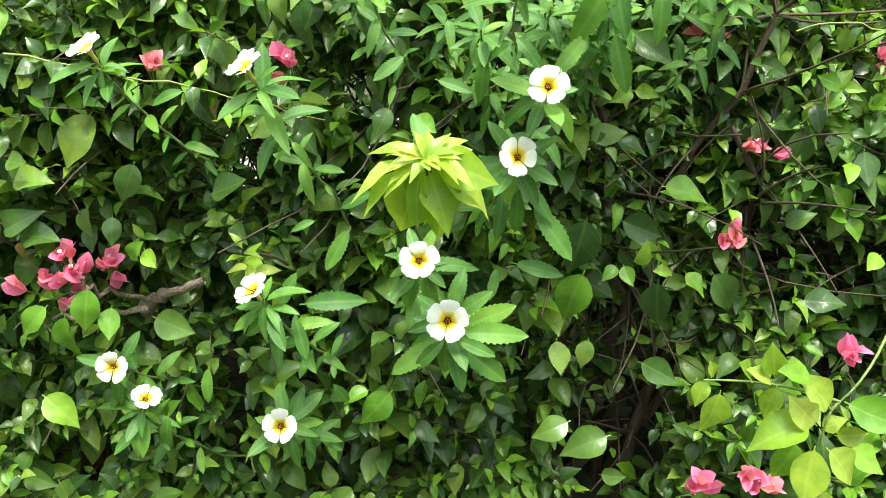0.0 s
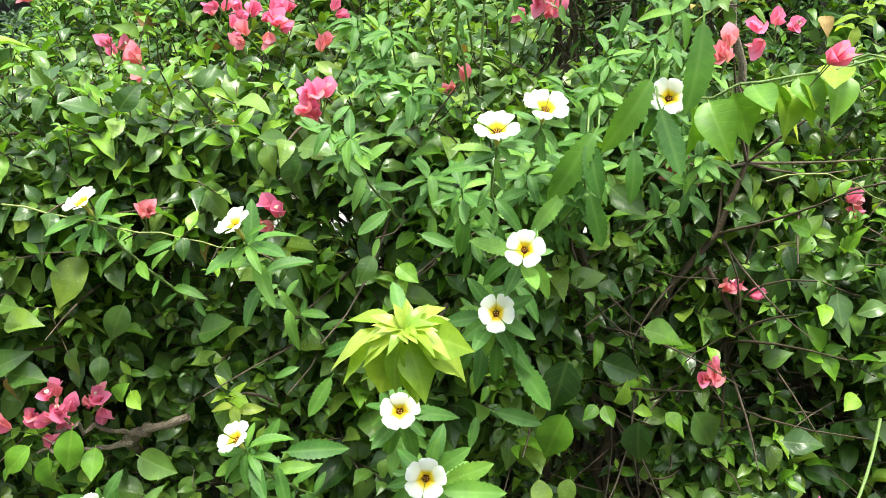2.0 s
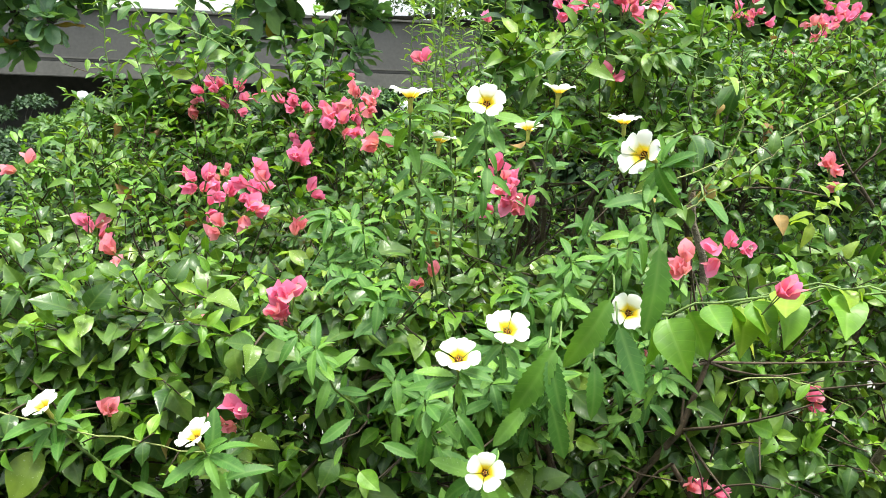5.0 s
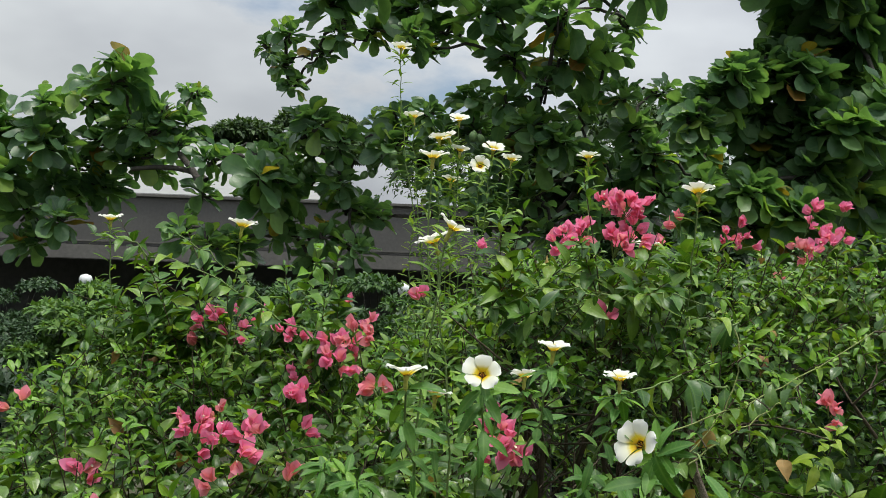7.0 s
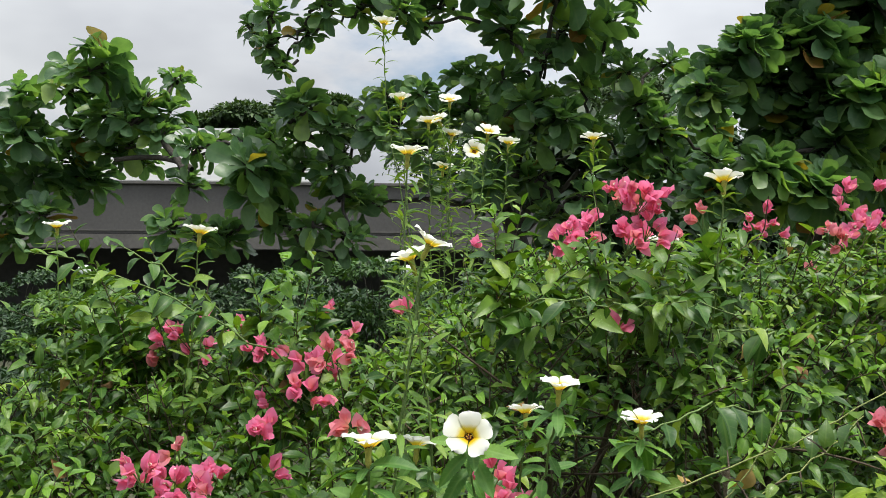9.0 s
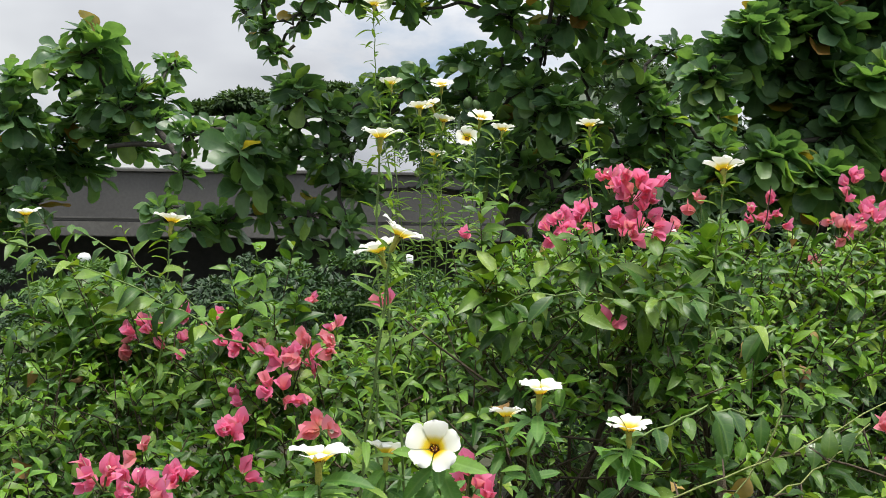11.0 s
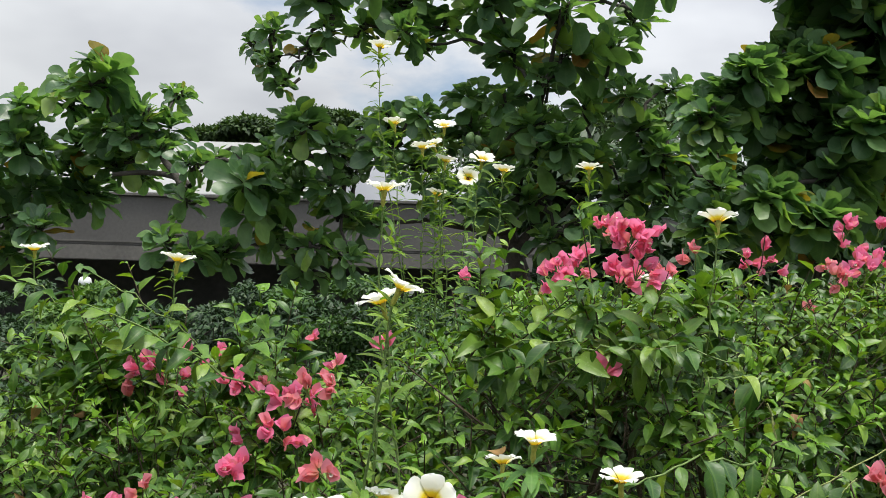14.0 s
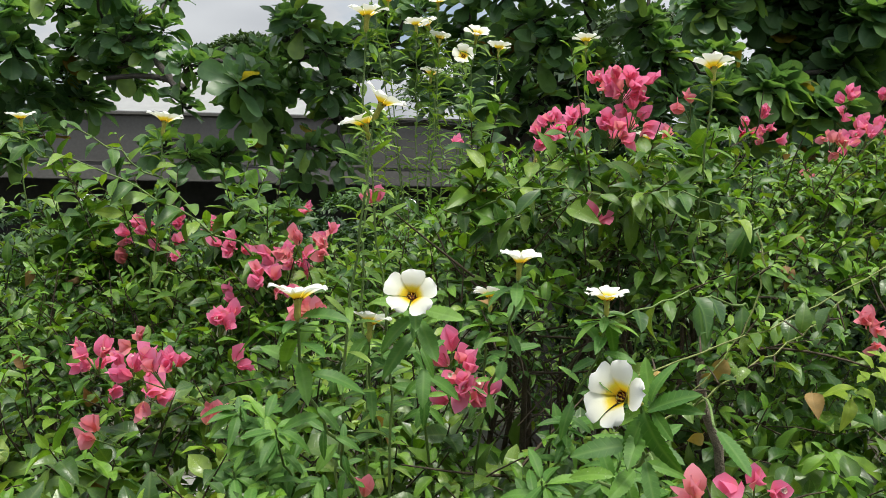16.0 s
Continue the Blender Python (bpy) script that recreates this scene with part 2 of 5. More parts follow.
BAND = plain_material("weathered_concrete_band", (0.09, 0.086, 0.08), (0.15, 0.142, 0.132), 0.9, 0.9, 0.3, 12.0)
ROOF = plain_material("white_roof_sheet", (0.24, 0.24, 0.237), (0.31, 0.31, 0.307), 0.5, 0.6, 0.1, 10.0)
# dark tone paints in the shade under the building's overhang
SHADED_WALL = plain_material("shade_toned_recess_wall", (0.05, 0.05, 0.05), (0.1, 0.1, 0.095), 1.0, 0.9)
METAL = plain_material("dark_metal", (0.03, 0.035, 0.03), (0.06, 0.065, 0.06), 20.0, 0.5, 0.1)
GLOBE = plain_material("opal_globe", (0.7, 0.72, 0.74), (0.8, 0.81, 0.82), 12.0, 0.35, 0.05)


# ---------------------------------------------------------------- mesh tools
def strip(stations, widths, fold=0.25, curl=0.25, wave=0.0, cup=0.0, sway=0.0, twist=0.0):
    """A blade of unit length along +y, facing +z: points, quads and uv. widths are half widths."""
    pts, uvs, quads = [], [], []
    for i, (s, w) in enumerate(zip(stations, widths)):
        ca, sa = math.cos(twist * s), math.sin(twist * s)
        for j in (-1, 0, 1):
            dx, dz = j * w, fold * abs(j) * w + (wave * math.sin(9 * s + 2 * j) * w if j else 0)
            pts.append((dx * ca - dz * sa + sway * s * s, s * (1 - 0.18 * abs(curl) * s), dx * sa + dz * ca - curl * s * s + cup * s * (1 - s)))
            uvs.append((0.5 + 0.5 * j * (w / 0.5 if w < 0.5 else 1.0) * 0.9, s))
    for i in range(len(stations) - 1):
        for j in (0, 1):
            k = 3 * i + j
            quads.append((k, k + 1, k + 4, k + 3))
    return np.array(pts), np.array(quads), np.array(uvs)


def ovate(fold, curl, wave=0.0, sway=0.0, twist=0.0):
    return strip((0, 0.09, 0.11, 0.2, 0.32, 0.45, 0.58, 0.72, 0.86, 1.0), (0.011, 0.013, 0.085, 0.2, 0.275, 0.295, 0.275, 0.2, 0.09, 0.002), fold, curl, wave, 0.0, sway, twist)


def slender(fold, curl):
    st, wd = [0, 0.12, 0.14], [0.012, 0.014, 0.05]
    for i in range(9):
        s = 0.22 + 0.083 * i
        w = 0.14 * math.sin(math.pi * min(1, (s - 0.05) / 0.97)) ** 0.85 + 0.012
        st += [s, s + 0.018]
        wd += [w * 1.09, w * 0.9]
    return strip(st + [1.0], wd + [0.005], fold, curl)


def obovate(fold, curl, wave=0.15):
    return strip((0, 0.06, 0.25, 0.42, 0.58, 0.73, 0.86, 0.95, 1.0), (0.014, 0.03, 0.1, 0.175, 0.235, 0.265, 0.245, 0.165, 0.03), fold, curl, wave, 0.0, 0.08 * wave * 6 * (1 if curl > 0.3 else -1), wave * 2)


def simple_leaf(fold=0.3, curl=0.2):
    """A small folded blade of two faces, for shrubs and far trees."""
    pts = [(0, 0, 0), (-0.26, 0.45, 0.26 * fold - 0.2 * curl), (0, 1, -curl), (0.26, 0.45, 0.26 * fold - 0.2 * curl), (0, 0.45, -0.2 * curl)]
    return np.array(pts, dtype=float), np.array([(0, 4, 2, 1), (0, 3, 2, 4)]), np.array([(0.5, 0), (0, 0.45), (0.5, 1), (1, 0.45), (0.5, 0.45)], dtype=float)


BOUG_SHAPES = ((0.4, 0.3, 0.15, 0.08, 0.3), (0.6, 0.45, 0.18, -0.1, -0.4), (0.25, 0.2, 0.22, 0.05, 0.5), (0.5, -0.12, 0.15, -0.06, -0.2), (0.4, 0.6, 0.15, 0.12, 0.5), (0.75, 0.35, 0.18, -0.12, 0.2), (0.3, 0.45, 0.25, 0.0, -0.6))
BOUG_PLAIN = [strip((0, 0.1, 0.2, 0.34, 0.5, 0.68, 0.86, 1.0), (0.011, 0.02, 0.16, 0.25, 0.27, 0.23, 0.115, 0.004), f, c, w, 0.0, sw, tw) for f, c, w, sw, tw in BOUG_SHAPES]
BOUG_LEAVES = [ovate(*q) for q in BOUG_SHAPES]
LIME_LEAVES = [strip((0, 0.06, 0.15, 0.28, 0.42, 0.56, 0.7, 0.85, 1.0), (0.012, 0.03, 0.09, 0.16, 0.2, 0.205, 0.17, 0.09, 0.004), f, c, w, 0.0, 0.1 * w, c - 0.6) for f, c, w in ((0.4, 0.55, 0.1), (0.25, 0.75, 0.25), (0.5, 0.3, 0.2), (0.3, 0.9, 0.1))]
SMALL_BOUG = [strip((0, 0.12, 0.26, 0.44, 0.62, 0.82, 1.0), (0.012, 0.07, 0.18, 0.228, 0.21, 0.13, 0.007), f, c, w, 0.0, sw, tw) for f, c, w, sw, tw in ((0.35, 0.3, 0.12, 0.12, 0.4), (0.55, 0.5, 0.15, -0.12, -0.5), (0.25, 0.25, 0.2, 0.0, 0.6), (0.45, 0.1, 0.12, -0.14, -0.3), (0.7, 0.6, 0.12, 0.12, 0.3), (0.4, 0.4, 0.2, 0.14, -0.7))]
FINE_BOUG = [strip((0, 0.16, 0.42, 0.74, 1.0), (0.012, 0.11, 0.218, 0.168, 0.01), f, c, w, 0.0, sw, tw) for f, c, w, sw, tw in ((0.35, 0.3, 0.12, 0.12, 0.4), (0.55, 0.5, 0.12, -0.12, -0.5), (0.25, 0.25, 0.15, 0.0, 0.6), (0.45, 0.1, 0.12, -0.14, -0.3), (0.7, 0.6, 0.1, 0.12, 0.3), (0.4, 0.4, 0.15, 0.14, -0.7))]
TURN_LEAVES = [slender(0.3, 0.25), slender(0.45, 0.5), slender(0.2, 0.1), slender(0.35, 0.75)]
ALMOND_LEAVES = [obovate(0.25, 0.15, 0.2), obovate(0.4, 0.3, 0.25), obovate(0.15, 0.05, 0.2), obovate(0.3, 0.4, 0.25), obovate(0.5, 0.2, 0.3), obovate(0.3, -0.1, 0.2)]
SMALL_LEAVES = [simple_leaf(), simple_leaf(0.1, 0.4)]


def fill(name, pts, quads, uvs, mat, smooth=True):
    me = bpy.data.meshes.new(name)
    me.vertices.add(len(pts))
    me.vertices.foreach_set("co", np.asarray(pts, dtype=np.float32).ravel())
    me.loops.add(4 * len(quads))
    me.loops.foreach_set("vertex_index", np.asarray(quads, dtype=np.int32).ravel())
    me.polygons.add(len(quads))
    me.polygons.foreach_set("loop_start", np.arange(0, 4 * len(quads), 4, dtype=np.int32))
    me.polygons.foreach_set("loop_total", np.full(len(quads), 4, dtype=np.int32))
    if uvs is not None:
        layer = me.uv_layers.new(name="UVMap")
        layer.data.foreach_set("uv", np.asarray(uvs, dtype=np.float32)[np.asarray(quads).ravel()].ravel())
    me.materials.append(mat)
    me.update(calc_edges=True)
    if smooth:
        me.polygons.foreach_set("use_smooth", np.ones(len(quads), dtype=bool))
    me.validate()
    return me


def unit(v):
    v = np.asarray(v, dtype=float)
    return v / np.maximum(np.linalg.norm(v, axis=-1, keepdims=True), 1e-9)


def frames_of(place, way, up, size):
    """Matrices (n, 4, 4): +y along way, +z near up, scaled."""
    place, way, up = np.atleast_2d(place), unit(np.atleast_2d(way)), np.atleast_2d(up)
    z = unit(up - (up * way).sum(1, keepdims=True) * way)
    x = np.cross(way, z)
    size = np.broadcast_to(np.asarray(size, dtype=float), (len(place),))
    m = np.zeros((len(place), 4, 4))
    m[:, :3, 0], m[:, :3, 1], m[:, :3, 2] = x * size[:, None], way * size[:, None], z * size[:, None]
    m[:, :3, 3], m[:, 3, 3] = place, 1
    return m


def merged(templates, mats):
    """One big set of points, quads and uv, with the templates in turn on the matrices."""
    P, Q, U, base = [], [], [], 0
    for i, (pts, quads, uvs) in enumerate(templates):
        ms = mats[i::len(templates)]
        if not len(ms):
            continue
        w = np.einsum("nij,kj->nki", ms[:, :3, :3], pts) + ms[:, None, :3, 3]
        P.append(w.reshape(-1, 3))
        Q.append((quads[None] + (np.arange(len(ms)) * len(pts))[:, None, None]).reshape(-1, 4) + base)
        U.append(np.tile(uvs, (len(ms), 1)))
        base += len(ms) * len(pts)
    return np.concatenate(P), np.concatenate(Q), np.concatenate(U)


def tube(path, radii, sides=5):
    """A tapered round rod along a path of points: points and quads."""
    path = np.asarray(path, dtype=float)
    radii = np.broadcast_to(np.asarray(radii, dtype=float), (len(path),))
    way = unit(np.gradient(path, axis=0))
    ref = np.array([1.0, 0.12, 0.05]) if abs(way[0][0]) < 0.8 else np.array([0.1, 1.0, 0.1])
    x = unit(np.cross(way, ref))
    y = np.cross(way, x)
    ang = np.arange(sides) * 2 * math.pi / sides
    ring = x[:, None] * np.cos(ang)[None, :, None] + y[:, None] * np.sin(ang)[None, :, None]
    pts = (path[:, None] + ring * radii[:, None, None]).reshape(-1, 3)
    quads = []
    for i in range(len(path) - 1):
        for j in range(sides):
            k = (j + 1) % sides
            quads.append((i * sides + j, i * sides + k, (i + 1) * sides + k, (i + 1) * sides + j))
    return pts, np.array(quads)


def tubes(many):
    P, Q, base = [], [], 0
    for pts, quads in many:
        P.append(pts)
        Q.append(quads + base)
        base += len(pts)
    return np.concatenate(P), np.concatenate(Q)


def bend(a, b, c, n=8):
    """A smooth curve from a by way of b to c."""
    a, b, c = (np.asarray(v, dtype=float) for v in (a, b, c))
    t = np.linspace(0, 1, n)[:, None]
    return (1 - t) ** 2 * a + 2 * t * (1 - t) * b + t * t * c


def empty(name, x, y, z=0.0):
    ob = new(name)
    ob.location = (x, y, z)
    ob.empty_display_size = 0.1
    return ob


def part(name, mesh, parent, m=None, label="", kind=""):
    """One mesh object under a thing whose frame is a plain shift; m is its place in the world."""
    ob = new(name, mesh)
    ob.parent = parent
    ob.matrix_basis = Matrix.Translation(-parent.location) @ (m if m is not None else Matrix())
    return tagged(ob, label=label, kind=kind)


def sub(name, mesh, parent, m, label=""):
    ob = new(name, mesh)
    ob.parent = parent
    ob.matrix_basis = m
    return tagged(ob, label=label)


def leaf_meshes(name, templates, mat):
    return [fill(name, *t, mat) for t in templates]


BOUG_MESH = leaf_meshes("bougainvillea_leaf", BOUG_LEAVES, BOUG)
SUN_MESH = leaf_meshes("sunlit_leaf", SMALL_BOUG, BOUG_SUN)
NARROW_LEAVES = [(p * np.array([0.75, 1, 1]), q, u) for p, q, u in (slender(0.3, 0.35), slender(0.4, 0.7), slender(0.2, 0.1))]
NARROW_MESH = leaf_meshes("narrow_leaf", NARROW_LEAVES, PALE_TURN)
TURN_MESH = leaf_meshes("serrate_leaf", TURN_LEAVES, TURN_LEAF)
LIME_MESH = leaf_meshes("lime_leaf", LIME_LEAVES, LIME)
ALMOND_MESH = leaf_meshes("almond_leaf", ALMOND_LEAVES, ALMOND)


def leaves_on(parent, mats, templates, meshes, mat, singles, order, label=""):
    """The first leaves by order become single parts, the others one mesh."""
    mats = mats[np.argsort(order, kind="stable")]
    for i, m in enumerate(mats[:singles]):
        part("leaf", meshes[i % len(meshes)], parent, Matrix(m.tolist()), label)
    if len(mats) > singles:
        part("foliage", fill("foliage", *merged(templates, mats[singles:]), mat), parent, kind="stuff")


# ---------------------------------------------------------------- ground
def ground_z(x, y):
    """Level before and under the hedge, falling to a lower garden behind it."""
    return -1.15 * (3 * min(1, max(0, (y - 3.0) / 5.0)) ** 2 - 2 * min(1, max(0, (y - 3.0) / 5.0)) ** 3)


xs = np.unique(np.concatenate([np.linspace(-600, -20, 12), np.linspace(-20, 20, 41), np.linspace(20, 600, 12)]))
ys = np.unique(np.concatenate([np.linspace(-400, -6, 9), np.linspace(-6, 14, 61), np.linspace(14, 900, 14)]))
gp = [(x, y, ground_z(x, y) + (0.012 * noise.noise((x * 2, y * 2, 0)) if abs(x) < 19 and abs(y) < 13 else 0)) for y in ys for x in xs]
gq = [(j * len(xs) + i, j * len(xs) + i + 1, (j + 1) * len(xs) + i + 1, (j + 1) * len(xs) + i) for j in range(len(ys) - 1) for i in range(len(xs) - 1)]
tagged(new("ground", fill("ground", gp, gq, None, SOIL)), "brown soil and thin grass under the hedge", "ground", kind="structure")


def box(bm, x0, x1, y0, y1, z0, z1):
    r = bmesh.ops.create_cube(bm, size=1.0)
    bmesh.ops.transform(bm, matrix=Matrix.LocRotScale(((x0 + x1) / 2, (y0 + y1) / 2, (z0 + z1) / 2), None, (x1 - x0, y1 - y0, z1 - z0)), verts=r["verts"])


def bm_mesh(name, bm, mat, bevel=0.0):
    if bevel:
        bmesh.ops.bevel(bm, geom=bm.edges[:], offset=bevel, segments=2, affect="EDGES")
    me = bpy.data.meshes.new(name)
    bm.to_mesh(me)
    bm.free()
    me.materials.append(mat)
    return me


bm = bmesh.new()
box(bm, -1.35, 14, 2.95, 4.2, -0.05, 0.045)
tagged(new("pavement", bm_mesh("pavement", bm, PALE_PAVING, 0.01)), "pale concrete path behind the hedge", "pavement", kind="structure")

# added wall, never in view: blocks low sky to darken the hedge's lower face
bm = bmesh.new()
box(bm, -9, 9, -2.7, -2.5, 0.0, 2.5)
tagged(new("sky_block_wall", bm_mesh("sky_block_wall", bm, CONCRETE, 0.02)), "added unseen wall that keeps low sky light off the hedge face", "wall", kind="structure")

# ---------------------------------------------------------------- building in the lower garden
BY, BX0, BX1 = 20.0, -16.0, 7.0
building = tagged(empty("pavilion_building", -2, 24, -1.15), "long low building with grey fascia and white sloping roof", "building")


def block(name, mat, x0, x1, y0, y1, z0, z1, bevel=0.02, label=""):
    b = bmesh.new()
    box(b, x0, x1, y0, y1, z0, z1)
    return part(name, bm_mesh(name, b, mat, bevel), building, None, label)


# closes the ground floor; its darkness is painted shade
block("wall", SHADED_WALL, BX0 + 1, BX1 - 1, BY + 6.0, BY + 7.9, -1.15, 1.197, 0, "recessed ground floor wall with the overhang's shade put into its colour")
block("fascia", CONCRETE, BX0, BX1, BY, BY + 8, 1.55, 2.72, 0.02, "pale grey rendered fascia")
block("band", BAND, BX0, BX1, BY - 0.06, BY + 8, 1.2, 1.547, 0.02, "weathered concrete band")
block("ledge", BAND, BX0, BX1, BY - 0.1, BY + 0.5, 2.724, 2.79, 0.01)
block("moulding", BAND, BX0, BX1, BY - 0.03, BY + 0.02, 1.62, 1.66, 0.005)
bm = bmesh.new()
rv = [bm.verts.new(v) for v in ((-9.6, BY + 0.6, 2.85), (-2.0, BY + 0.6, 2.85), (-3.3, BY + 6, 4.8), (-9.6, BY + 6, 4.8), (-9.6, BY + 0.6, 2.79), (-2.0, BY + 0.6, 2.79), (-3.3, BY + 6, 2.79), (-9.6, BY + 6, 2.79))]
for f in ((0, 1, 2, 3), (7, 6, 5, 4), (0, 4, 5, 1), (1, 5, 6, 2), (2, 6, 7, 3), (3, 7, 4, 0)):
    bm.faces.new([rv[i] for i in f])
part("roof", bm_mesh("roof", bm, ROOF, 0.02), building, None, "white painted sloping roof")


# ---------------------------------------------------------------- garden lamps
def garden_lamp(x, y, top):
    z0 = ground_z(x, y)
    ob = tagged(empty("garden_lamp", x, y, z0), "small white globe lamp on a thin dark post", "lamp", "garden lamps")
    part("post", fill("post", *tube([(x, y, z0), (x, y, top - 0.18), (x, y, top - 0.15), (x, y, top - 0.13)], [0.028, 0.022, 0.024, 0.05], 10), None, METAL), ob)
    prof = [(0.0, 0.05), (0.03, 0.075), (0.075, 0.1), (0.12, 0.105), (0.165, 0.093), (0.195, 0.067), (0.21, 0.006)]
    part("globe", fill("globe", *tube([(x, y, top - 0.14 + h) for h, _ in prof], [r for _, r in prof], 14), None, GLOBE), ob, label="white opal globe")


garden_lamp(-5.53, 14.0, 0.98)
garden_lamp(-0.26, 14.0, 1.02)


# ---------------------------------------------------------------- far trees and garden shrubs
def clump_leaves(blobs, per, size, spread=0.25, flat=0.0):
    """Leaf matrices in and on soft ellipsoids (x, y, z, rx, ry, rz)."""
    out = []
    for x, y, z, rx, ry, rz in blobs:
        n = int(per)
        d = unit(rng.normal(size=(n, 3)))
        d[:, 2] = np.abs(d[:, 2]) * (1 - flat) - 0.25 * rng.random(n)
        rad = 0.72 + 0.34 * rng.random(n) ** 0.7
        lump = np.array([1 + 0.22 * noise.noise(Vector(v) * 3.1 + Vector((x, z, 0))) for v in d])
        p = np.array([x, y, z]) + d * np.array([rx, ry, rz]) * (rad * lump)[:, None]
        way = unit(d * 0.7 + rng.normal(size=(n, 3)) * 0.5 + np.array([0, 0, -0.15]))
        up = unit(d * 0.5 + np.array([0, 0, 0.9]) + rng.normal(size=(n, 3)) * spread)
        out.append(frames_of(p, way, up, size * rng.uniform(0.7, 1.3, n)))
    return np.concatenate(out)


def leafy(name, x, y, blobs, per, size, mat, label, category, group="", trunk=0.05):
    z0 = ground_z(x, y)
    ob = tagged(empty(name, x, y, z0), label, category, group)
    rods = []
    for b in blobs:
        rods.append(tube(bend((x, y, z0 - 0.02), (x * 0.6 + b[0] * 0.4, y * 0.6 + b[1] * 0.4, b[2] - b[5]), b[:3], 6), np.linspace(trunk, trunk * 0.25, 6), 6))
    part("trunk", fill("trunk", *tubes(rods), None, BARK), ob)
    part("crown", fill("crown", *merged(SMALL_LEAVES, clump_leaves(blobs, per, size)), mat), ob, kind="stuff")
    return ob


def full(blobs, deep=1.0):
    return [(x, y, z, rx, max(rx, rz) * deep, rz) for x, y, z, rx, rz in blobs]


def layered(x, y, z, rx, rz):
    """Flat leafy tiers of one shrub, the widest low down."""
    out = []
    for k in range(9):
        f = (k % 3) / 2
        out.append((x + rng.normal() * rx * 0.55, y + rng.normal() * 0.25, z - f * 0.55 * max(0.5, z + 1.0) + rng.normal() * 0.05, rx * rng.uniform(0.4, 0.7) * (1 + 0.4 * f), rx * 0.6, rz * rng.uniform(0.45, 0.8)))
    return out


for b in [(-5.3, 12.22, 0.36, 0.45, 0.16), (-4.95, 12.8, 0.51, 0.5, 0.2), (-5.73, 13.96, 0.78, 0.4, 0.15), (-4.66, 13.68, 0.05, 0.5, 0.3)]:
    leafy("garden_shrub", b[0], b[1], layered(*b), 330, 0.11, LIGHT_SHRUB, "light green garden shrub growing in flat layers", "shrub", "shrubs in the lower garden", 0.012)
for b in [(-0.5, 10.4, 1.18, 0.49, 0.18), (-1.32, 10.8, 0.98, 0.44, 0.26), (-0.16, 11.6, 0.82, 0.63, 0.28), (-0.85, 10.6, 0.7, 0.5, 0.25)]:
    leafy("garden_shrub", b[0], b[1], layered(*b), 330, 0.075, SHRUB, "dark green small-leaved garden shrub", "shrub", "shrubs in the lower garden", 0.012)
# from here the shrubs wear the leaf with shade painted in
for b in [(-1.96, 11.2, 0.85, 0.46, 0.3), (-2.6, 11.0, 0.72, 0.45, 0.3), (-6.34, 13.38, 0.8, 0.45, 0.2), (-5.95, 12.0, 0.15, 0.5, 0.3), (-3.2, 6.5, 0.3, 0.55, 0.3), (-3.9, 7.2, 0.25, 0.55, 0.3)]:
    leafy("garden_shrub", b[0], b[1], layered(*b), 330, 0.075, SHADED_SHRUB_TONE, "small-leaved garden shrub with shade put into its leaf colour", "shrub", "shrubs in the lower garden", 0.012)
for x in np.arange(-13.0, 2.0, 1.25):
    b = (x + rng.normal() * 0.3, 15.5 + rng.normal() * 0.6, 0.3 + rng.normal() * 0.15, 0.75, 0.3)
    leafy("garden_shrub", b[0], b[1], layered(*b), 200, 0.16, SHADED_SHRUB_TONE, "shrub before the building with shade put into its leaf colour", "shrub", "shrubs in the lower garden", 0.04)
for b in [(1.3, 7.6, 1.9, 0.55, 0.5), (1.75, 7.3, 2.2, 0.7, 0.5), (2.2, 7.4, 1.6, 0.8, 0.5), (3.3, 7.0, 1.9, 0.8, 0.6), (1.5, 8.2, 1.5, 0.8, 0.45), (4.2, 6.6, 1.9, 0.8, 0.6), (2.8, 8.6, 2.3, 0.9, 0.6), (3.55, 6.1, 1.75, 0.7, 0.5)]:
    leafy("tall_shrub", b[0], b[1], layered(*b) + layered(b[0], b[1], b[2] * 0.5, b[3], b[4]), 260, 0.16, SHADED_SHRUB_TONE, "tall shrub under the trees with shade put into its leaf colour", "shrub", "tall shrubs under the trees", 0.05)
for b in [(-7.86, 37.0, 6.6, 1.5, 0.6), (-9.63, 37.67, 6.4, 1.1, 0.4), (-5.59, 38.33, 7.4, 1.2, 0.6), (-4.12, 39.0, 7.5, 0.8, 0.4), (3.73, 38.0, 7.5, 2.32, 1.03), (9.06, 38.67, 8.08, 2.36, 1.05)]:
    x, y, z, rx, rz = b
    leafy("far_tree", x, y + 1, full([b, (x + 0.8, y + 1, z - 1.2, rx * 1.6, rz * 2), (x - 1.0, y, z - 2.6, rx * 1.9, rz * 2.5)], 1.2), 3200, 0.26, FAR_LEAF, "distant dark green broadleaf tree behind the roof", "tree", "far trees", 0.2)


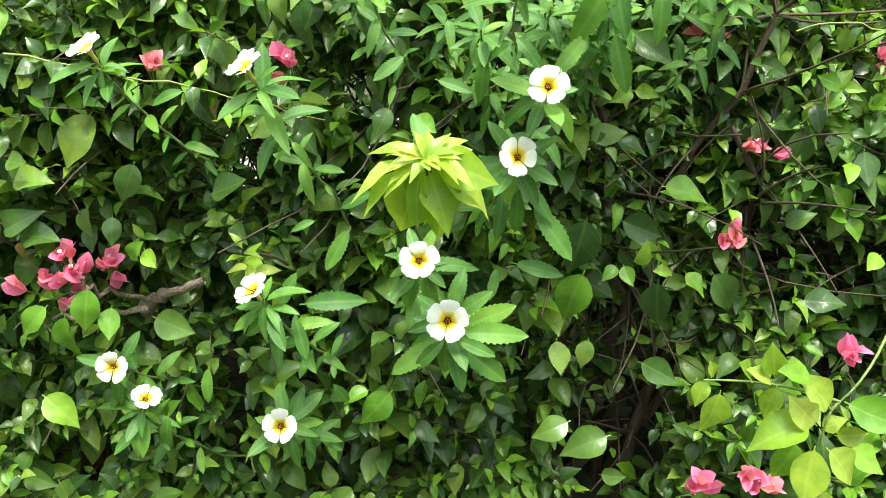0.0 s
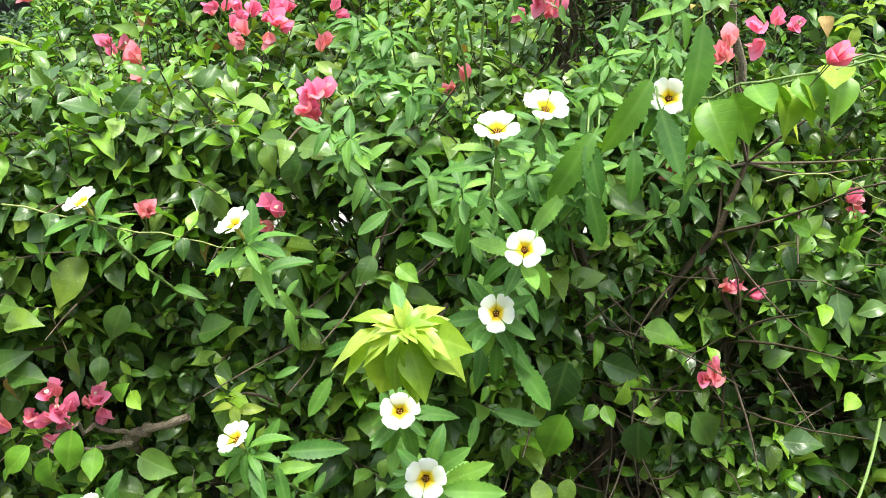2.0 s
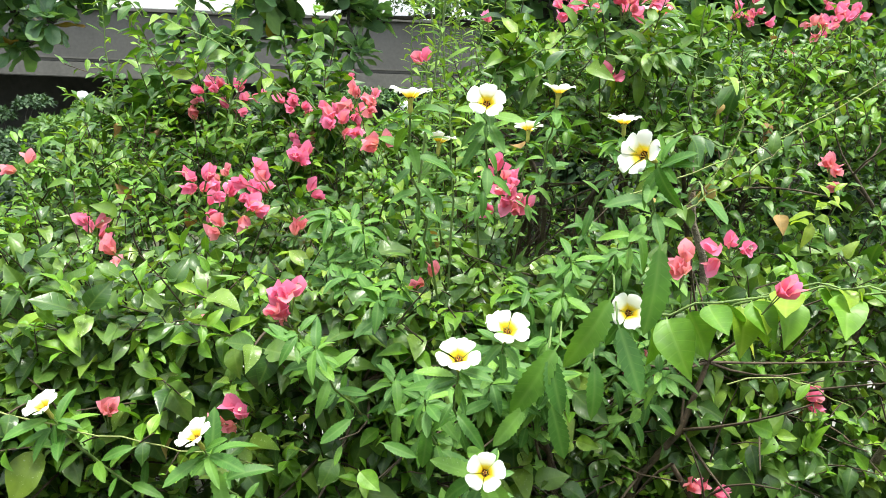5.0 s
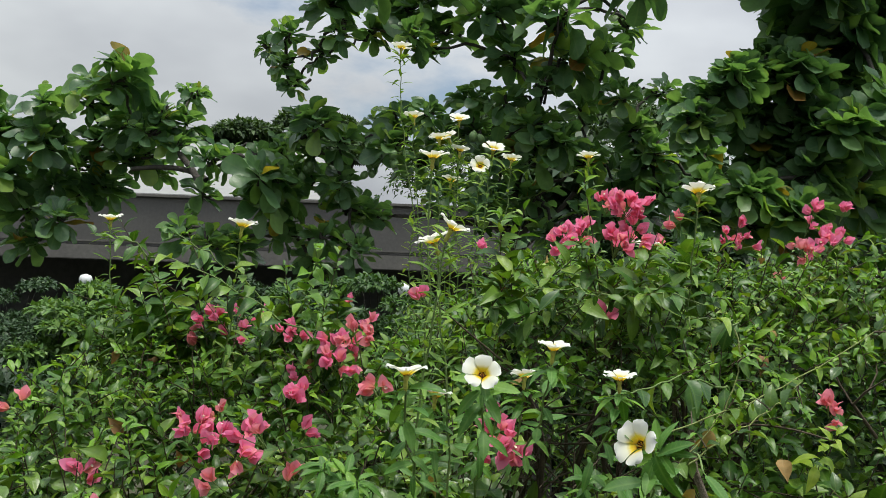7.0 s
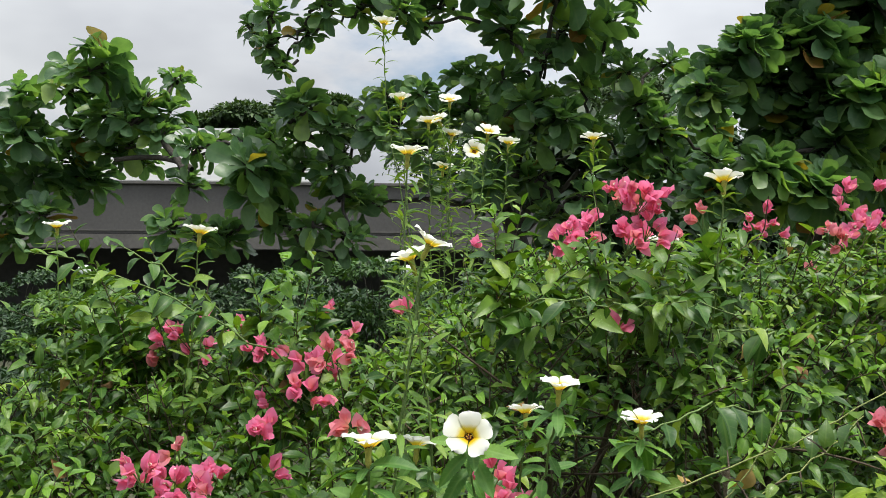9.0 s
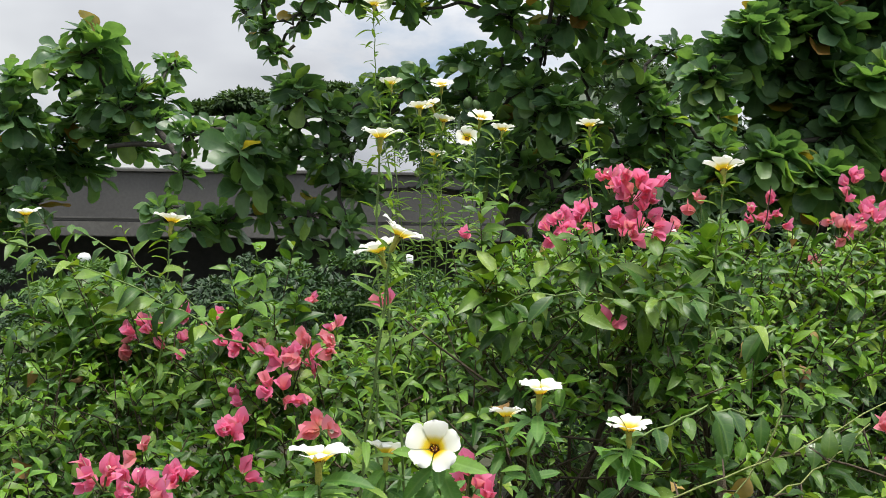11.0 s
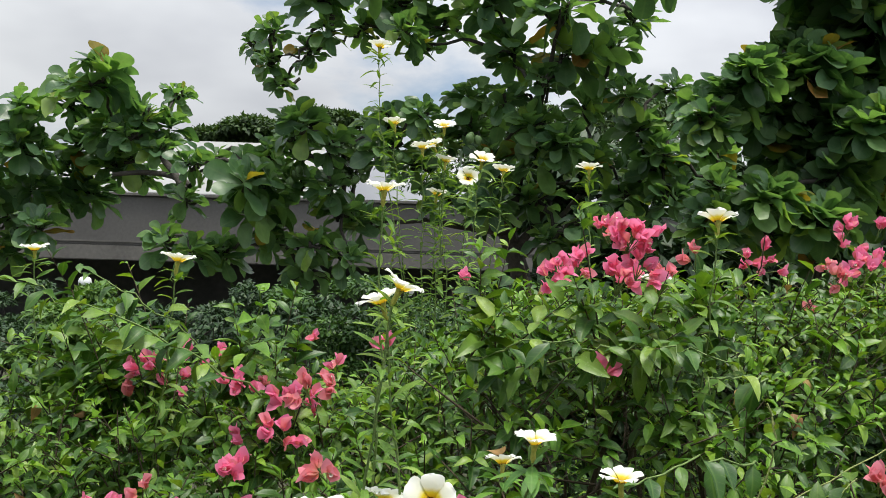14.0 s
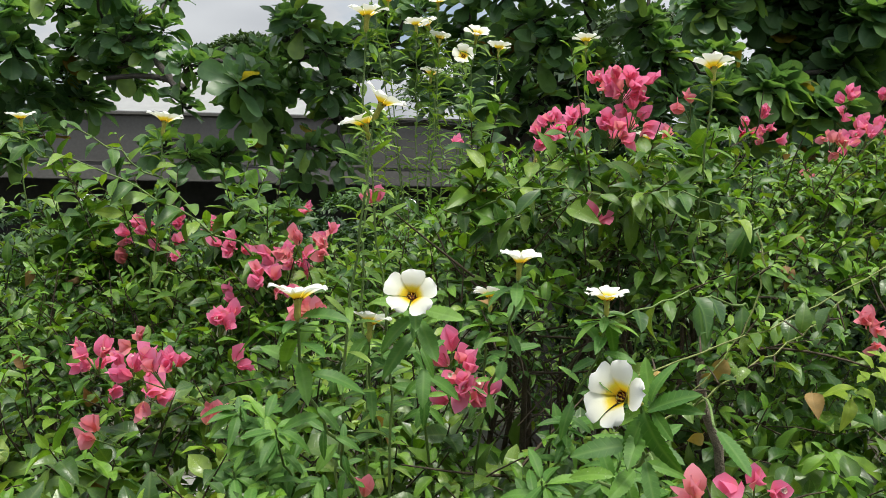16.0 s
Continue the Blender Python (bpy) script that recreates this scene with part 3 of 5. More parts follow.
# ---------------------------------------------------------------- sea almond tree
TX, TY = 0.86, 5.5
CROWN_LEFT = [(-1.97, 5.4, 2.65, 0.25, 0.15), (-2.34, 5.89, 2.57, 0.21, 0.12), (-2.49, 5.59, 2.46, 0.18, 0.13), (-2.09, 6.08, 2.62, 0.21, 0.18), (-1.58, 5.78, 2.62, 0.09, 0.05), (-1.66, 5.47, 2.41, 0.12, 0.11), (-2.23, 5.97, 2.33, 0.21, 0.15), (-2.47, 5.66, 2.25, 0.2, 0.15), (-2.27, 6.16, 2.02, 0.15, 0.17), (-2.6, 5.85, 2.01, 0.19, 0.14), (-2.33, 5.54, 1.74, 0.15, 0.12), (-2.8, 6.04, 1.83, 0.13, 0.22), (-2.61, 5.73, 1.57, 0.16, 0.1), (-1.74, 5.43, 2.3, 0.13, 0.09), (-2.99, 5.92, 2.41, 0.26, 0.22), (-2.82, 5.62, 2.01, 0.25, 0.25), (-3.24, 6.11, 2.71, 0.23, 0.18), (-1.86, 5.8, 2.23, 0.18, 0.1), (-1.57, 5.5, 2.24, 0.12, 0.08), (-1.85, 5.99, 2.11, 0.11, 0.05), (-1.96, 5.69, 2.39, 0.16, 0.12), (-2.46, 6.18, 2.18, 0.19, 0.13), (-2.05, 5.88, 2.17, 0.16, 0.1), (-1.56, 5.57, 2.41, 0.12, 0.09), (-2.47, 6.07, 1.96, 0.15, 0.11)]
CROWN_LOW = [(-1.27, 5.0, 2.1, 0.11, 0.08), (-1.19, 5.31, 2.14, 0.11, 0.08), (-1.0, 5.12, 2.13, 0.12, 0.07), (-0.9, 5.43, 2.22, 0.11, 0.07), (-0.67, 5.24, 2.19, 0.1, 0.08), (-0.98, 5.04, 2.01, 0.27, 0.08), (-0.74, 5.35, 2.03, 0.18, 0.09), (-0.94, 5.16, 1.89, 0.31, 0.09), (-1.41, 5.47, 1.91, 0.13, 0.07), (-1.47, 5.28, 1.67, 0.12, 0.1), (-1.27, 5.09, 1.61, 0.12, 0.09), (-1.13, 5.4, 1.62, 0.15, 0.11), (-0.83, 5.21, 1.67, 0.12, 0.07), (-0.58, 5.02, 1.67, 0.14, 0.08), (-0.45, 5.33, 1.89, 0.12, 0.11), (-0.48, 5.14, 2.01, 0.11, 0.09), (-0.32, 5.44, 1.83, 0.11, 0.14), (-0.66, 5.25, 1.52, 0.17, 0.05), (-0.37, 5.06, 1.59, 0.11, 0.06)]
CROWN_MID = [(-0.6, 4.9, 2.33, 0.17, 0.08), (-0.74, 5.21, 2.28, 0.09, 0.05), (-0.47, 5.02, 2.25, 0.11, 0.09), (-0.28, 5.33, 2.4, 0.08, 0.08), (-0.16, 5.14, 2.4, 0.15, 0.08), (0.03, 4.94, 2.41, 0.08, 0.06), (0.13, 5.25, 2.33, 0.14, 0.1), (-0.15, 5.06, 2.23, 0.14, 0.13), (-0.01, 5.37, 2.19, 0.14, 0.12), (0.31, 5.18, 2.55, 0.14, 0.1), (0.5, 4.99, 2.52, 0.09, 0.09), (0.33, 5.3, 2.35, 0.16, 0.08), (0.44, 5.11, 2.2, 0.17, 0.11), (0.7, 4.92, 2.38, 0.15, 0.1), (0.18, 5.23, 2.01, 0.17, 0.12), (0.43, 5.04, 1.93, 0.15, 0.1)]
CROWN_INNER = [(0.81, 4.8, 2.27, 0.14, 0.09), (1.02, 5.17, 2.19, 0.14, 0.1), (0.68, 4.94, 2.19, 0.18, 0.11), (1.0, 5.31, 2.53, 0.12, 0.08), (1.28, 5.08, 2.41, 0.14, 0.1), (1.16, 4.85, 2.54, 0.1, 0.07), (1.47, 5.22, 2.65, 0.11, 0.06), (1.42, 5.0, 2.24, 0.15, 0.08), (1.77, 5.37, 2.32, 0.2, 0.1), (1.37, 5.14, 2.17, 0.16, 0.1), (1.4, 4.91, 1.99, 0.13, 0.09), (1.27, 5.28, 2.04, 0.15, 0.11), (1.74, 5.05, 2.07, 0.12, 0.11), (0.91, 4.82, 1.84, 0.13, 0.09), (0.93, 5.19, 1.68, 0.11, 0.07), (1.16, 4.96, 1.82, 0.15, 0.06), (0.73, 5.33, 1.99, 0.17, 0.12), (0.8, 5.1, 1.74, 0.1, 0.09)]
CROWN_TOP = [(-0.78, 4.8, 2.8, 0.08, 0.05), (-0.97, 5.23, 2.83, 0.06, 0.03), (-0.84, 4.97, 2.67, 0.05, 0.05), (-0.84, 5.4, 2.63, 0.05, 0.04), (-0.63, 5.13, 2.78, 0.06, 0.07), (-0.48, 4.86, 2.83, 0.09, 0.05), (-0.34, 5.3, 2.98, 0.14, 0.04), (-0.06, 5.03, 2.9, 0.13, 0.04), (0.18, 5.46, 3.03, 0.18, 0.06), (0.55, 5.19, 2.84, 0.21, 0.12), (0.83, 4.93, 2.77, 0.23, 0.12), (1.11, 5.36, 2.71, 0.13, 0.07), (1.13, 5.09, 2.85, 0.13, 0.1), (0.69, 4.82, 2.59, 0.13, 0.06), (0.0, 5.26, 2.85, 0.07, 0.03), (-0.57, 4.99, 3.04, 0.24, 0.07), (-0.14, 5.42, 3.18, 0.29, 0.1), (0.37, 5.15, 3.11, 0.28, 0.09)]
CROWN_HIGH = [(0.77, 4.6, 2.94, 0.25, 0.08), (1.26, 5.22, 3.07, 0.16, 0.07), (-0.36, 4.84, 3.2, 0.3, 0.1), (0.21, 5.45, 3.46, 0.41, 0.13), (0.78, 5.07, 3.33, 0.38, 0.13), (1.2, 4.69, 3.17, 0.23, 0.1), (-0.14, 5.31, 3.74, 0.48, 0.19), (0.66, 4.93, 3.59, 0.48, 0.17), (1.56, 5.54, 3.76, 0.4, 0.2), (-0.85, 5.16, 3.37, 0.22, 0.1)]
CROWN_RIGHT = [(1.48, 3.9, 2.46, 0.1, 0.08), (1.38, 4.27, 2.38, 0.09, 0.09), (1.43, 4.04, 2.37, 0.11, 0.09), (1.8, 4.41, 2.68, 0.1, 0.09), (1.76, 4.18, 2.51, 0.12, 0.1), (1.31, 3.95, 2.26, 0.11, 0.06), (1.7, 4.32, 2.35, 0.15, 0.12), (1.82, 4.1, 2.53, 0.17, 0.14), (2.25, 4.47, 2.62, 0.17, 0.16), (1.94, 4.24, 2.32, 0.18, 0.15), (2.06, 4.01, 2.25, 0.15, 0.15), (1.81, 4.38, 2.17, 0.15, 0.1), (1.98, 4.15, 2.07, 0.18, 0.12), (1.57, 3.92, 1.93, 0.13, 0.09)]
CROWN_FAR_RIGHT = [(1.81, 4.0, 1.84, 0.18, 0.09), (2.3, 4.43, 1.97, 0.14, 0.13), (1.65, 4.17, 1.8, 0.11, 0.08), (2.07, 4.6, 2.88, 0.2, 0.12), (2.2, 4.33, 2.86, 0.23, 0.13), (2.3, 4.06, 2.37, 0.21, 0.21), (2.56, 4.5, 2.03, 0.23, 0.23), (1.95, 4.23, 3.07, 0.31, 0.16), (2.07, 4.66, 3.11, 0.21, 0.1), (2.43, 4.39, 3.14, 0.3, 0.2), (1.79, 4.13, 3.31, 0.4, 0.19), (2.64, 4.56, 2.88, 0.21, 0.21), (1.81, 4.29, 3.36, 0.29, 0.16), (1.36, 4.02, 1.81, 0.11, 0.08), (2.11, 4.46, 1.69, 0.19, 0.08)]


def almond_tree(name, base, fork, crowns, label, leaf, singles, thick, per=1.0):
    """Trunk, a limb to each mass of foliage, twigs with whorls of broad leaves at their tips."""
    z0 = ground_z(*base)
    ob = tagged(empty(name, *base, z0), label, "tree")
    fork = np.array(fork)
    part("trunk", fill("trunk", *tube(bend((*base, z0 - 0.02), (base[0] + 0.05, base[1], fork[2] * 0.5), fork, 9), np.linspace(thick * 1.25, thick, 9), 12), None, BARK), ob)
    mats, twigs = [], []
    for blobs in crowns:
        left = sorted(blobs, key=lambda q: (q[0] - fork[0]) ** 2 + (q[1] - fork[1]) ** 2 + (q[2] - fork[2]) ** 2)
        joined, first = [], True
        for x, y, z, rx, rz in left:
            c = np.array([x, y, z - rz * 0.4])
            root = fork if first else min(joined, key=lambda q: ((q - c) ** 2).sum())
            run = bend(root, (root + c) / 2 + np.array([0, 0, 0.07]) + rng.normal(size=3) * 0.05, c, 8)
            run[1:-1] += rng.normal(size=(6, 3)) * 0.012
            joined.append(c)
            r0 = thick * (0.5 if first else 0.2)
            part("limb" if first else "branch", fill("limb", *tube(run, np.linspace(r0, thick * 0.13, 8), 8), None, BARK), ob)
            first = False
            c = np.array([x, y, z])
            for q in range(max(2, int(per * 2.6 + 60 * per * rx * rz))):
                d = unit(rng.normal(size=3))
                d[2] = d[2] * 0.8 + 0.2
                tip = c + d * np.array([rx, max(rx, rz), rz]) * (rng.uniform(0.3, 0.95) if q else 0.12) * 0.68
                tip[2] -= 0.3 * min(leaf, 0.075 + 0.75 * (rx + rz) / 2)
                root = run[-1] * 0.5 + run[-2] * 0.5 + rng.normal(size=3) * 0.03
                twigs.append(tube(bend(root, (root + tip) / 2 + np.array([0, 0, -0.04]), tip, 5), np.linspace(0.011, 0.006, 5), 5))
                axis = unit(d * np.array([0.5, 0.35, 0.2]) + np.array([0, -0.12, 0.8]) + rng.normal(size=3) * 0.12)
                side = unit(np.cross(axis, (0.3, 1, 0.2)))
                other = np.cross(axis, side)
                n = rng.integers(8, 13)
                f = (np.arange(n) / (n - 1))[:, None]
                ang = rng.random() * 6.28 + np.arange(n) * 2.4
                radial = side * np.cos(ang)[:, None] + other * np.sin(ang)[:, None]
                lift = (-0.05 if q % 2 else -0.55) + 1.6 * f ** 1.2 + rng.normal(size=(n, 1)) * 0.28
                way = radial + axis * lift
                up = axis * 1.0 - radial * lift + rng.normal(size=(n, 3)) * 0.26
                blade = min(leaf, 0.075 + 0.75 * (rx + rz) / 2) * (1.12 - 0.42 * f[:, 0] ** 2) * rng.uniform(0.8, 1.1, n)
                mats.append(frames_of(tip + axis * (f - 0.5) * 0.05, way, up, blade))
    mats = np.concatenate(mats)
    part("brushwood", fill("twigs", *tubes(twigs), None, BARK), ob, kind="stuff")
    leaves_on(ob, mats, ALMOND_LEAVES, ALMOND_MESH, ALMOND, singles, mats[:, 1, 3])
    return ob


first_tree = almond_tree("almond_tree", (TX, TY), (0.575, 5.5, 1.74), (CROWN_LOW, CROWN_MID, CROWN_INNER, CROWN_TOP, CROWN_HIGH), "broad tree with big leathery leaves in whorls and green fruits", 0.24, 300, 0.06, 1.2)
part("limb", fill("limb", *tube(bend((0.62, 5.5, 1.66), (0.7, 5.47, 1.72), (0.82, 5.4, 1.95), 8), np.linspace(0.032, 0.02, 8), 8), None, BARK), first_tree)
part("limb", fill("limb", *tube(bend((0.66, 5.5, 1.6), (0.76, 5.47, 1.68), (0.98, 5.3, 1.98), 8), np.linspace(0.024, 0.014, 8), 8), None, BARK), first_tree)
part("limb", fill("limb", *tube(bend((-1.38, 5.3, 1.94), (-1.55, 5.45, 2.2), (-1.95, 5.6, 2.36), 10), np.linspace(0.024, 0.014, 10), 8), None, BARK), first_tree)
part("limb", fill("limb", *tube(bend((-1.36, 5.35, 1.97), (-1.5, 5.4, 2.08), (-1.86, 5.45, 2.03), 10), np.linspace(0.02, 0.014, 10), 8), None, BARK), first_tree)
FRUIT_SKIN = plain_material("green_fruit_skin", (0.08, 0.15, 0.05), (0.14, 0.23, 0.08), 30.0, 0.5, 0.2)
FRUIT_MESH = fill("fruit", *tube([(0, 0, h) for h in (-0.032, -0.029, -0.018, 0.0, 0.015, 0.025, 0.028)], [0.001, 0.01, 0.02, 0.024, 0.019, 0.008, 0.001], 10), None, FRUIT_SKIN)
for x, y, z in ((0.336, 4.8, 2.217), (-0.136, 4.9, 2.118), (-0.313, 5.0, 2.061), (-0.723, 5.15, 2.036)):
    for k in range(4):
        at = (x + rng.normal() * 0.035, y + rng.normal() * 0.03, z + rng.normal() * 0.03)
        part("fruit", FRUIT_MESH, first_tree, pose(*at, rng.uniform(-40, 40), rng.uniform(-40, 40), 0), "green almond fruit")
almond_tree("almond_tree", (-3.9, 6.6), (-3.7, 6.3, 1.5), (CROWN_LEFT,), "broad-leaved tree with leathery leaves beside the building", 0.25, 250, 0.05, 1.15)
almond_tree("almond_tree", (2.1, 4.6), (2.05, 4.5, 1.3), (CROWN_RIGHT, CROWN_FAR_RIGHT), "dark broad-leaved tree close behind the hedge", 0.24, 250, 0.07, 2.6)


# ---------------------------------------------------------------- bougainvillea hedge
def smooth(a, b, v):
    v = min(1, max(0, (v - a) / (b - a)))
    return v * v * (3 - 2 * v)


def front_y(x, z):
    y = 1.17 + 0.12 * smooth(0.1, 0.3, x) - 0.03 * smooth(0.36, 0.56, x) - 0.1 * smooth(0.45, 0.25, z) * smooth(0.3, 0.45, x) + 0.06 * noise.noise((x * 3, z * 3, 4.2))
    back = 0.1 * smooth(-0.3, -0.1, x) - 0.01
    return y + back * smooth(0.75, 1.05, z) - 0.05 * smooth(0.5, 0.1, z) + 0.06 * smooth(0.62, 0.4, z) * smooth(-0.25, -0.1, x) * smooth(0.4, 0.3, x)


def top_z(x, y):
    left = 1.06 + 0.07 * smooth(1.15, 1.5, y) + 0.16 * smooth(1.5, 2.1, y) - 0.7 * smooth(2.4, 2.9, y)
    left += 0.03 * smooth(1.75, 2.05, y) * smooth(-0.72, -0.6, x) * smooth(-0.1, -0.3, x) - 0.33 * smooth(-0.74, -1.05, x) * smooth(1.55, 1.85, y)
    right = 1.06 + 0.16 * smooth(1.15, 1.5, y) + 0.25 * smooth(1.5, 1.85, y) + 0.06 * smooth(1.9, 2.3, y) - 0.8 * smooth(2.5, 2.95, y)
    right -= 0.12 * smooth(0.5, 0.8, x) * smooth(1.4, 1.6, y) * smooth(2.1, 1.75, y)
    k = smooth(-0.05, 0.35, x)
    left -= 0.45 * smooth(1.35, 2.0, abs(x))
    right -= 0.45 * smooth(1.45, 2.1, abs(x))
    return left * (1 - k) + right * k + 0.05 * noise.noise((x * 3.2, y * 3.2, 1.0)) + 0.06 * noise.noise((x * 8.0, y * 8.0, 5.0))


POCKETS = [(-0.355, 1.2, 0.774, 0.16, 0.075), (0.33, 1.3, 0.84, 0.1, 0.05), (0.135, 1.15, 0.42, 0.085, 0.12), (0.6, 1.3, 0.6, 0.12, 0.08), (0.27, 1.25, 0.43, 0.07, 0.08), (-0.1, 1.2, 0.24, 0.1, 0.05), (-0.3, 1.2, 0.36, 0.06, 0.05)]
BANDS = [(-2.0, -0.95), (-0.95, -0.42), (-0.42, 0.08), (0.08, 0.5), (0.5, 0.95), (0.95, 1.9)]
SPLIT_Y = 1.62
shrubs, shrub_mats, shrub_young, shrub_twigs = {}, {}, {}, {}
for i, (x0, x1) in enumerate(BANDS):
    for row, yb in ((0, 1.42), (1, 2.15)):
        ob = tagged(empty("bougainvillea_shrub", (x0 + x1) / 2, yb, 0.0), "green bougainvillea with pink bracts in a hedge" if row else "dense green bougainvillea with pink bracts facing the path", "shrub", "bougainvillea hedge")
        shrubs[i, row], shrub_mats[i, row], shrub_young[i, row], shrub_twigs[i, row] = ob, [], [], []


def shrub_of(x, y):
    for i, (x0, x1) in enumerate(BANDS):
        if x < x1 or i == len(BANDS) - 1:
            return i, int(y > SPLIT_Y)


def shoot(key, p, way, length, n, size, out, droop=0.3):
    """A thin shoot with leaves in a spiral."""
    way = unit(way)
    tip = p + way * length + np.array([0, 0, -droop * length * 0.35])
    path = bend(p, p + way * length * 0.55, tip, 5)
    shrub_twigs[key].append(tube(path[::2], np.linspace(0.0018, 0.0009, 3), 3))
    t = np.linspace(0.12, 1.0, n)
    at = np.stack([np.interp(t, np.linspace(0, 1, 5), path[:, k]) for k in range(3)], 1)
    side = unit(np.cross(way, (0.35, 0.2, 1.0)))
    other = np.cross(way, side)
    ang = rng.random() * 6.28 + np.arange(n) * 2.4
    radial = side * np.cos(ang)[:, None] + other * np.sin(ang)[:, None]
    lw = radial * 0.95 + way * (0.15 + 0.75 * t[:, None] ** 2) + out * 0.25 + np.array([0, 0, -droop * 0.55]) * (1.2 - t[:, None]) + rng.normal(size=(n, 3)) * 0.24
    up = np.array([0, 0, 0.95]) + out * 0.45 + rng.normal(size=(n, 3)) * 0.34
    s = size * rng.uniform(0.6, 1.3, n) * (1.08 - 0.62 * t ** 2.5)
    mats = frames_of(at, lw, up, s)
    k = rng.integers(2, 5) if rng.random() < 0.5 else 0
    shrub_mats[key].append(mats[:n - k])
    if k:
        shrub_young[key].append(mats[n - k:])


# where bracts and white flowers open
FRONT_PINK = [(-0.525, 1.06, 0.66, 5, 0), (-0.567, 1.062, 0.639, 4, 0), (-0.488, 1.11, 0.655, 3, 0), (-0.54, 1.06, 0.685, 2, 0), (-0.206, 1.08, 0.953, 2, 1), (-0.195, 1.088, 0.95, 2, 0), (-0.4, 1.11, 0.94, 2, 1), (0.392, 1.3, 0.985, 2, 1), (0.4, 1.3, 0.948, 3, 1), (0.5, 1.226, 0.79, 2, 0), (0.47, 1.24, 0.795, 1, 1), (0.472, 1.185, 0.664, 2, 1), (0.445, 1.19, 0.655, 2, 0), (0.69, 1.32, 0.914, 1, 1), (0.67, 1.303, 0.918, 2, 0), (0.43, 0.765, 0.708, 1, 0), (0.381, 0.85, 0.493, 2, 0), (0.332, 0.88, 0.428, 3, 0), (0.405, 0.86, 0.455, 2, 0)]
BROW_PINK = [(-0.146, 1.168, 1.095, 5, 0), (-0.155, 1.18, 1.07, 3, 0), (-0.42, 1.27, 1.13, 3, 1), (-0.575, 1.56, 1.105, 2, 0), (-0.565, 1.53, 1.128, 1, 0), (-0.19, 1.5, 1.123, 2, 1), (-0.283, 1.5, 1.174, 3, 0), (-0.282, 1.35, 1.16, 2, 1), (0.165, 1.38, 1.25, 3, 0), (0.18, 1.36, 1.23, 3, 0), (0.178, 1.4, 1.205, 3, 0), (0.59, 1.43, 0.987, 1, 0), (-0.214, 1.352, 1.24, 3, 0), (0.4, 1.13, 1.16, 3, 1), (0.44, 1.09, 1.21, 3, 0), (0.44, 0.95, 1.177, 2, 0), (0.05, 1.29, 1.1, 2, 1), (-0.31, 1.215, 1.058, 1, 1)]
LEFT_PINK = [(-0.368, 1.545, 1.21, 5, 0), (-0.335, 1.6, 1.175, 4, 0), (-0.385, 1.57, 1.19, 2, 0), (-0.28, 1.62, 1.18, 3, 0), (-0.39, 1.65, 1.145, 2, 0), (-0.365, 1.72, 1.2, 2, 1), (-0.225, 1.83, 1.253, 2, 0), (-0.191, 1.647, 1.183, 2, 0), (-0.212, 1.67, 1.244, 3, 0), (-0.191, 1.664, 1.25, 2, 0), (-0.129, 1.65, 1.313, 4, 0), (-0.035, 1.48, 1.308, 2, 1), (-0.045, 1.525, 1.294, 2, 1), (-0.745, 1.68, 1.215, 2, 1), (-0.135, 1.913, 1.329, 3, 0), (0.031, 1.755, 1.437, 2, 0)]
BACK_PINK = [(-0.511, 2.061, 1.357, 2, 0), (-0.446, 1.98, 1.366, 3, 0), (-0.407, 2.137, 1.373, 3, 0), (-0.376, 2.256, 1.35, 3, 0), (-0.261, 1.95, 1.345, 5, 0), (-0.236, 2.154, 1.312, 2, 1), (-0.151, 1.885, 1.322, 4, 0), (-0.104, 1.773, 1.362, 3, 1), (-0.086, 1.957, 1.338, 3, 1), (-0.406, 2.006, 1.327, 3, 0), (-0.507, 2.05, 1.294, 2, 1), (-0.1, 2.13, 1.357, 2, 0), (-0.169, 2.245, 1.401, 2, 0)]
RIGHT_PINK = [(0.446, 1.73, 1.64, 9, 0), (0.445, 1.88, 1.665, 5, 0), (0.345, 1.88, 1.575, 5, 0), (0.344, 1.86, 1.59, 3, 0), (0.4, 1.97, 1.594, 6, 0), (0.454, 1.83, 1.567, 7, 0), (0.47, 1.74, 1.6, 6, 0), (0.6, 2.05, 1.578, 3, 1), (0.561, 1.735, 1.618, 2, 1), (0.385, 1.655, 1.43, 1, 0), (0.188, 2.115, 1.551, 2, 0), (0.827, 1.62, 1.269, 3, 1), (0.84, 1.63, 1.25, 2, 1)]
FAR_PINK = [(0.852, 2.28, 1.613, 4, 0), (0.907, 2.29, 1.612, 4, 0), (0.885, 2.28, 1.635, 2, 0), (1.164, 2.434, 1.697, 3, 0), (1.208, 2.57, 1.66, 2, 0), (1.153, 2.37, 1.615, 4, 0), (1.165, 2.29, 1.622, 4, 0), (1.12, 2.458, 1.615, 2, 1), (1.06, 2.24, 1.572, 4, 1), (1.137, 2.282, 1.605, 3, 0), (1.26, 2.45, 1.7, 3, 0), (1.09, 2.3, 1.59, 2, 0), (0.989, 2.256, 1.495, 1, 1)]
FRONT_WHITE = [(0.115, 0.905, 0.972, "f"), (0.086, 0.925, 0.885, "f"), (-0.029, 0.92, 0.754, "f"), (0.005, 0.805, 0.737, "f"), (-0.233, 0.92, 0.708, "w"), (-0.464, 1.0, 0.551, "f"), (-0.435, 1.01, 0.483, "r"), (-0.222, 0.94, 0.492, "f"), (-0.224, 0.963, 0.975, "w"), (-0.427, 1.02, 0.985, "w")]
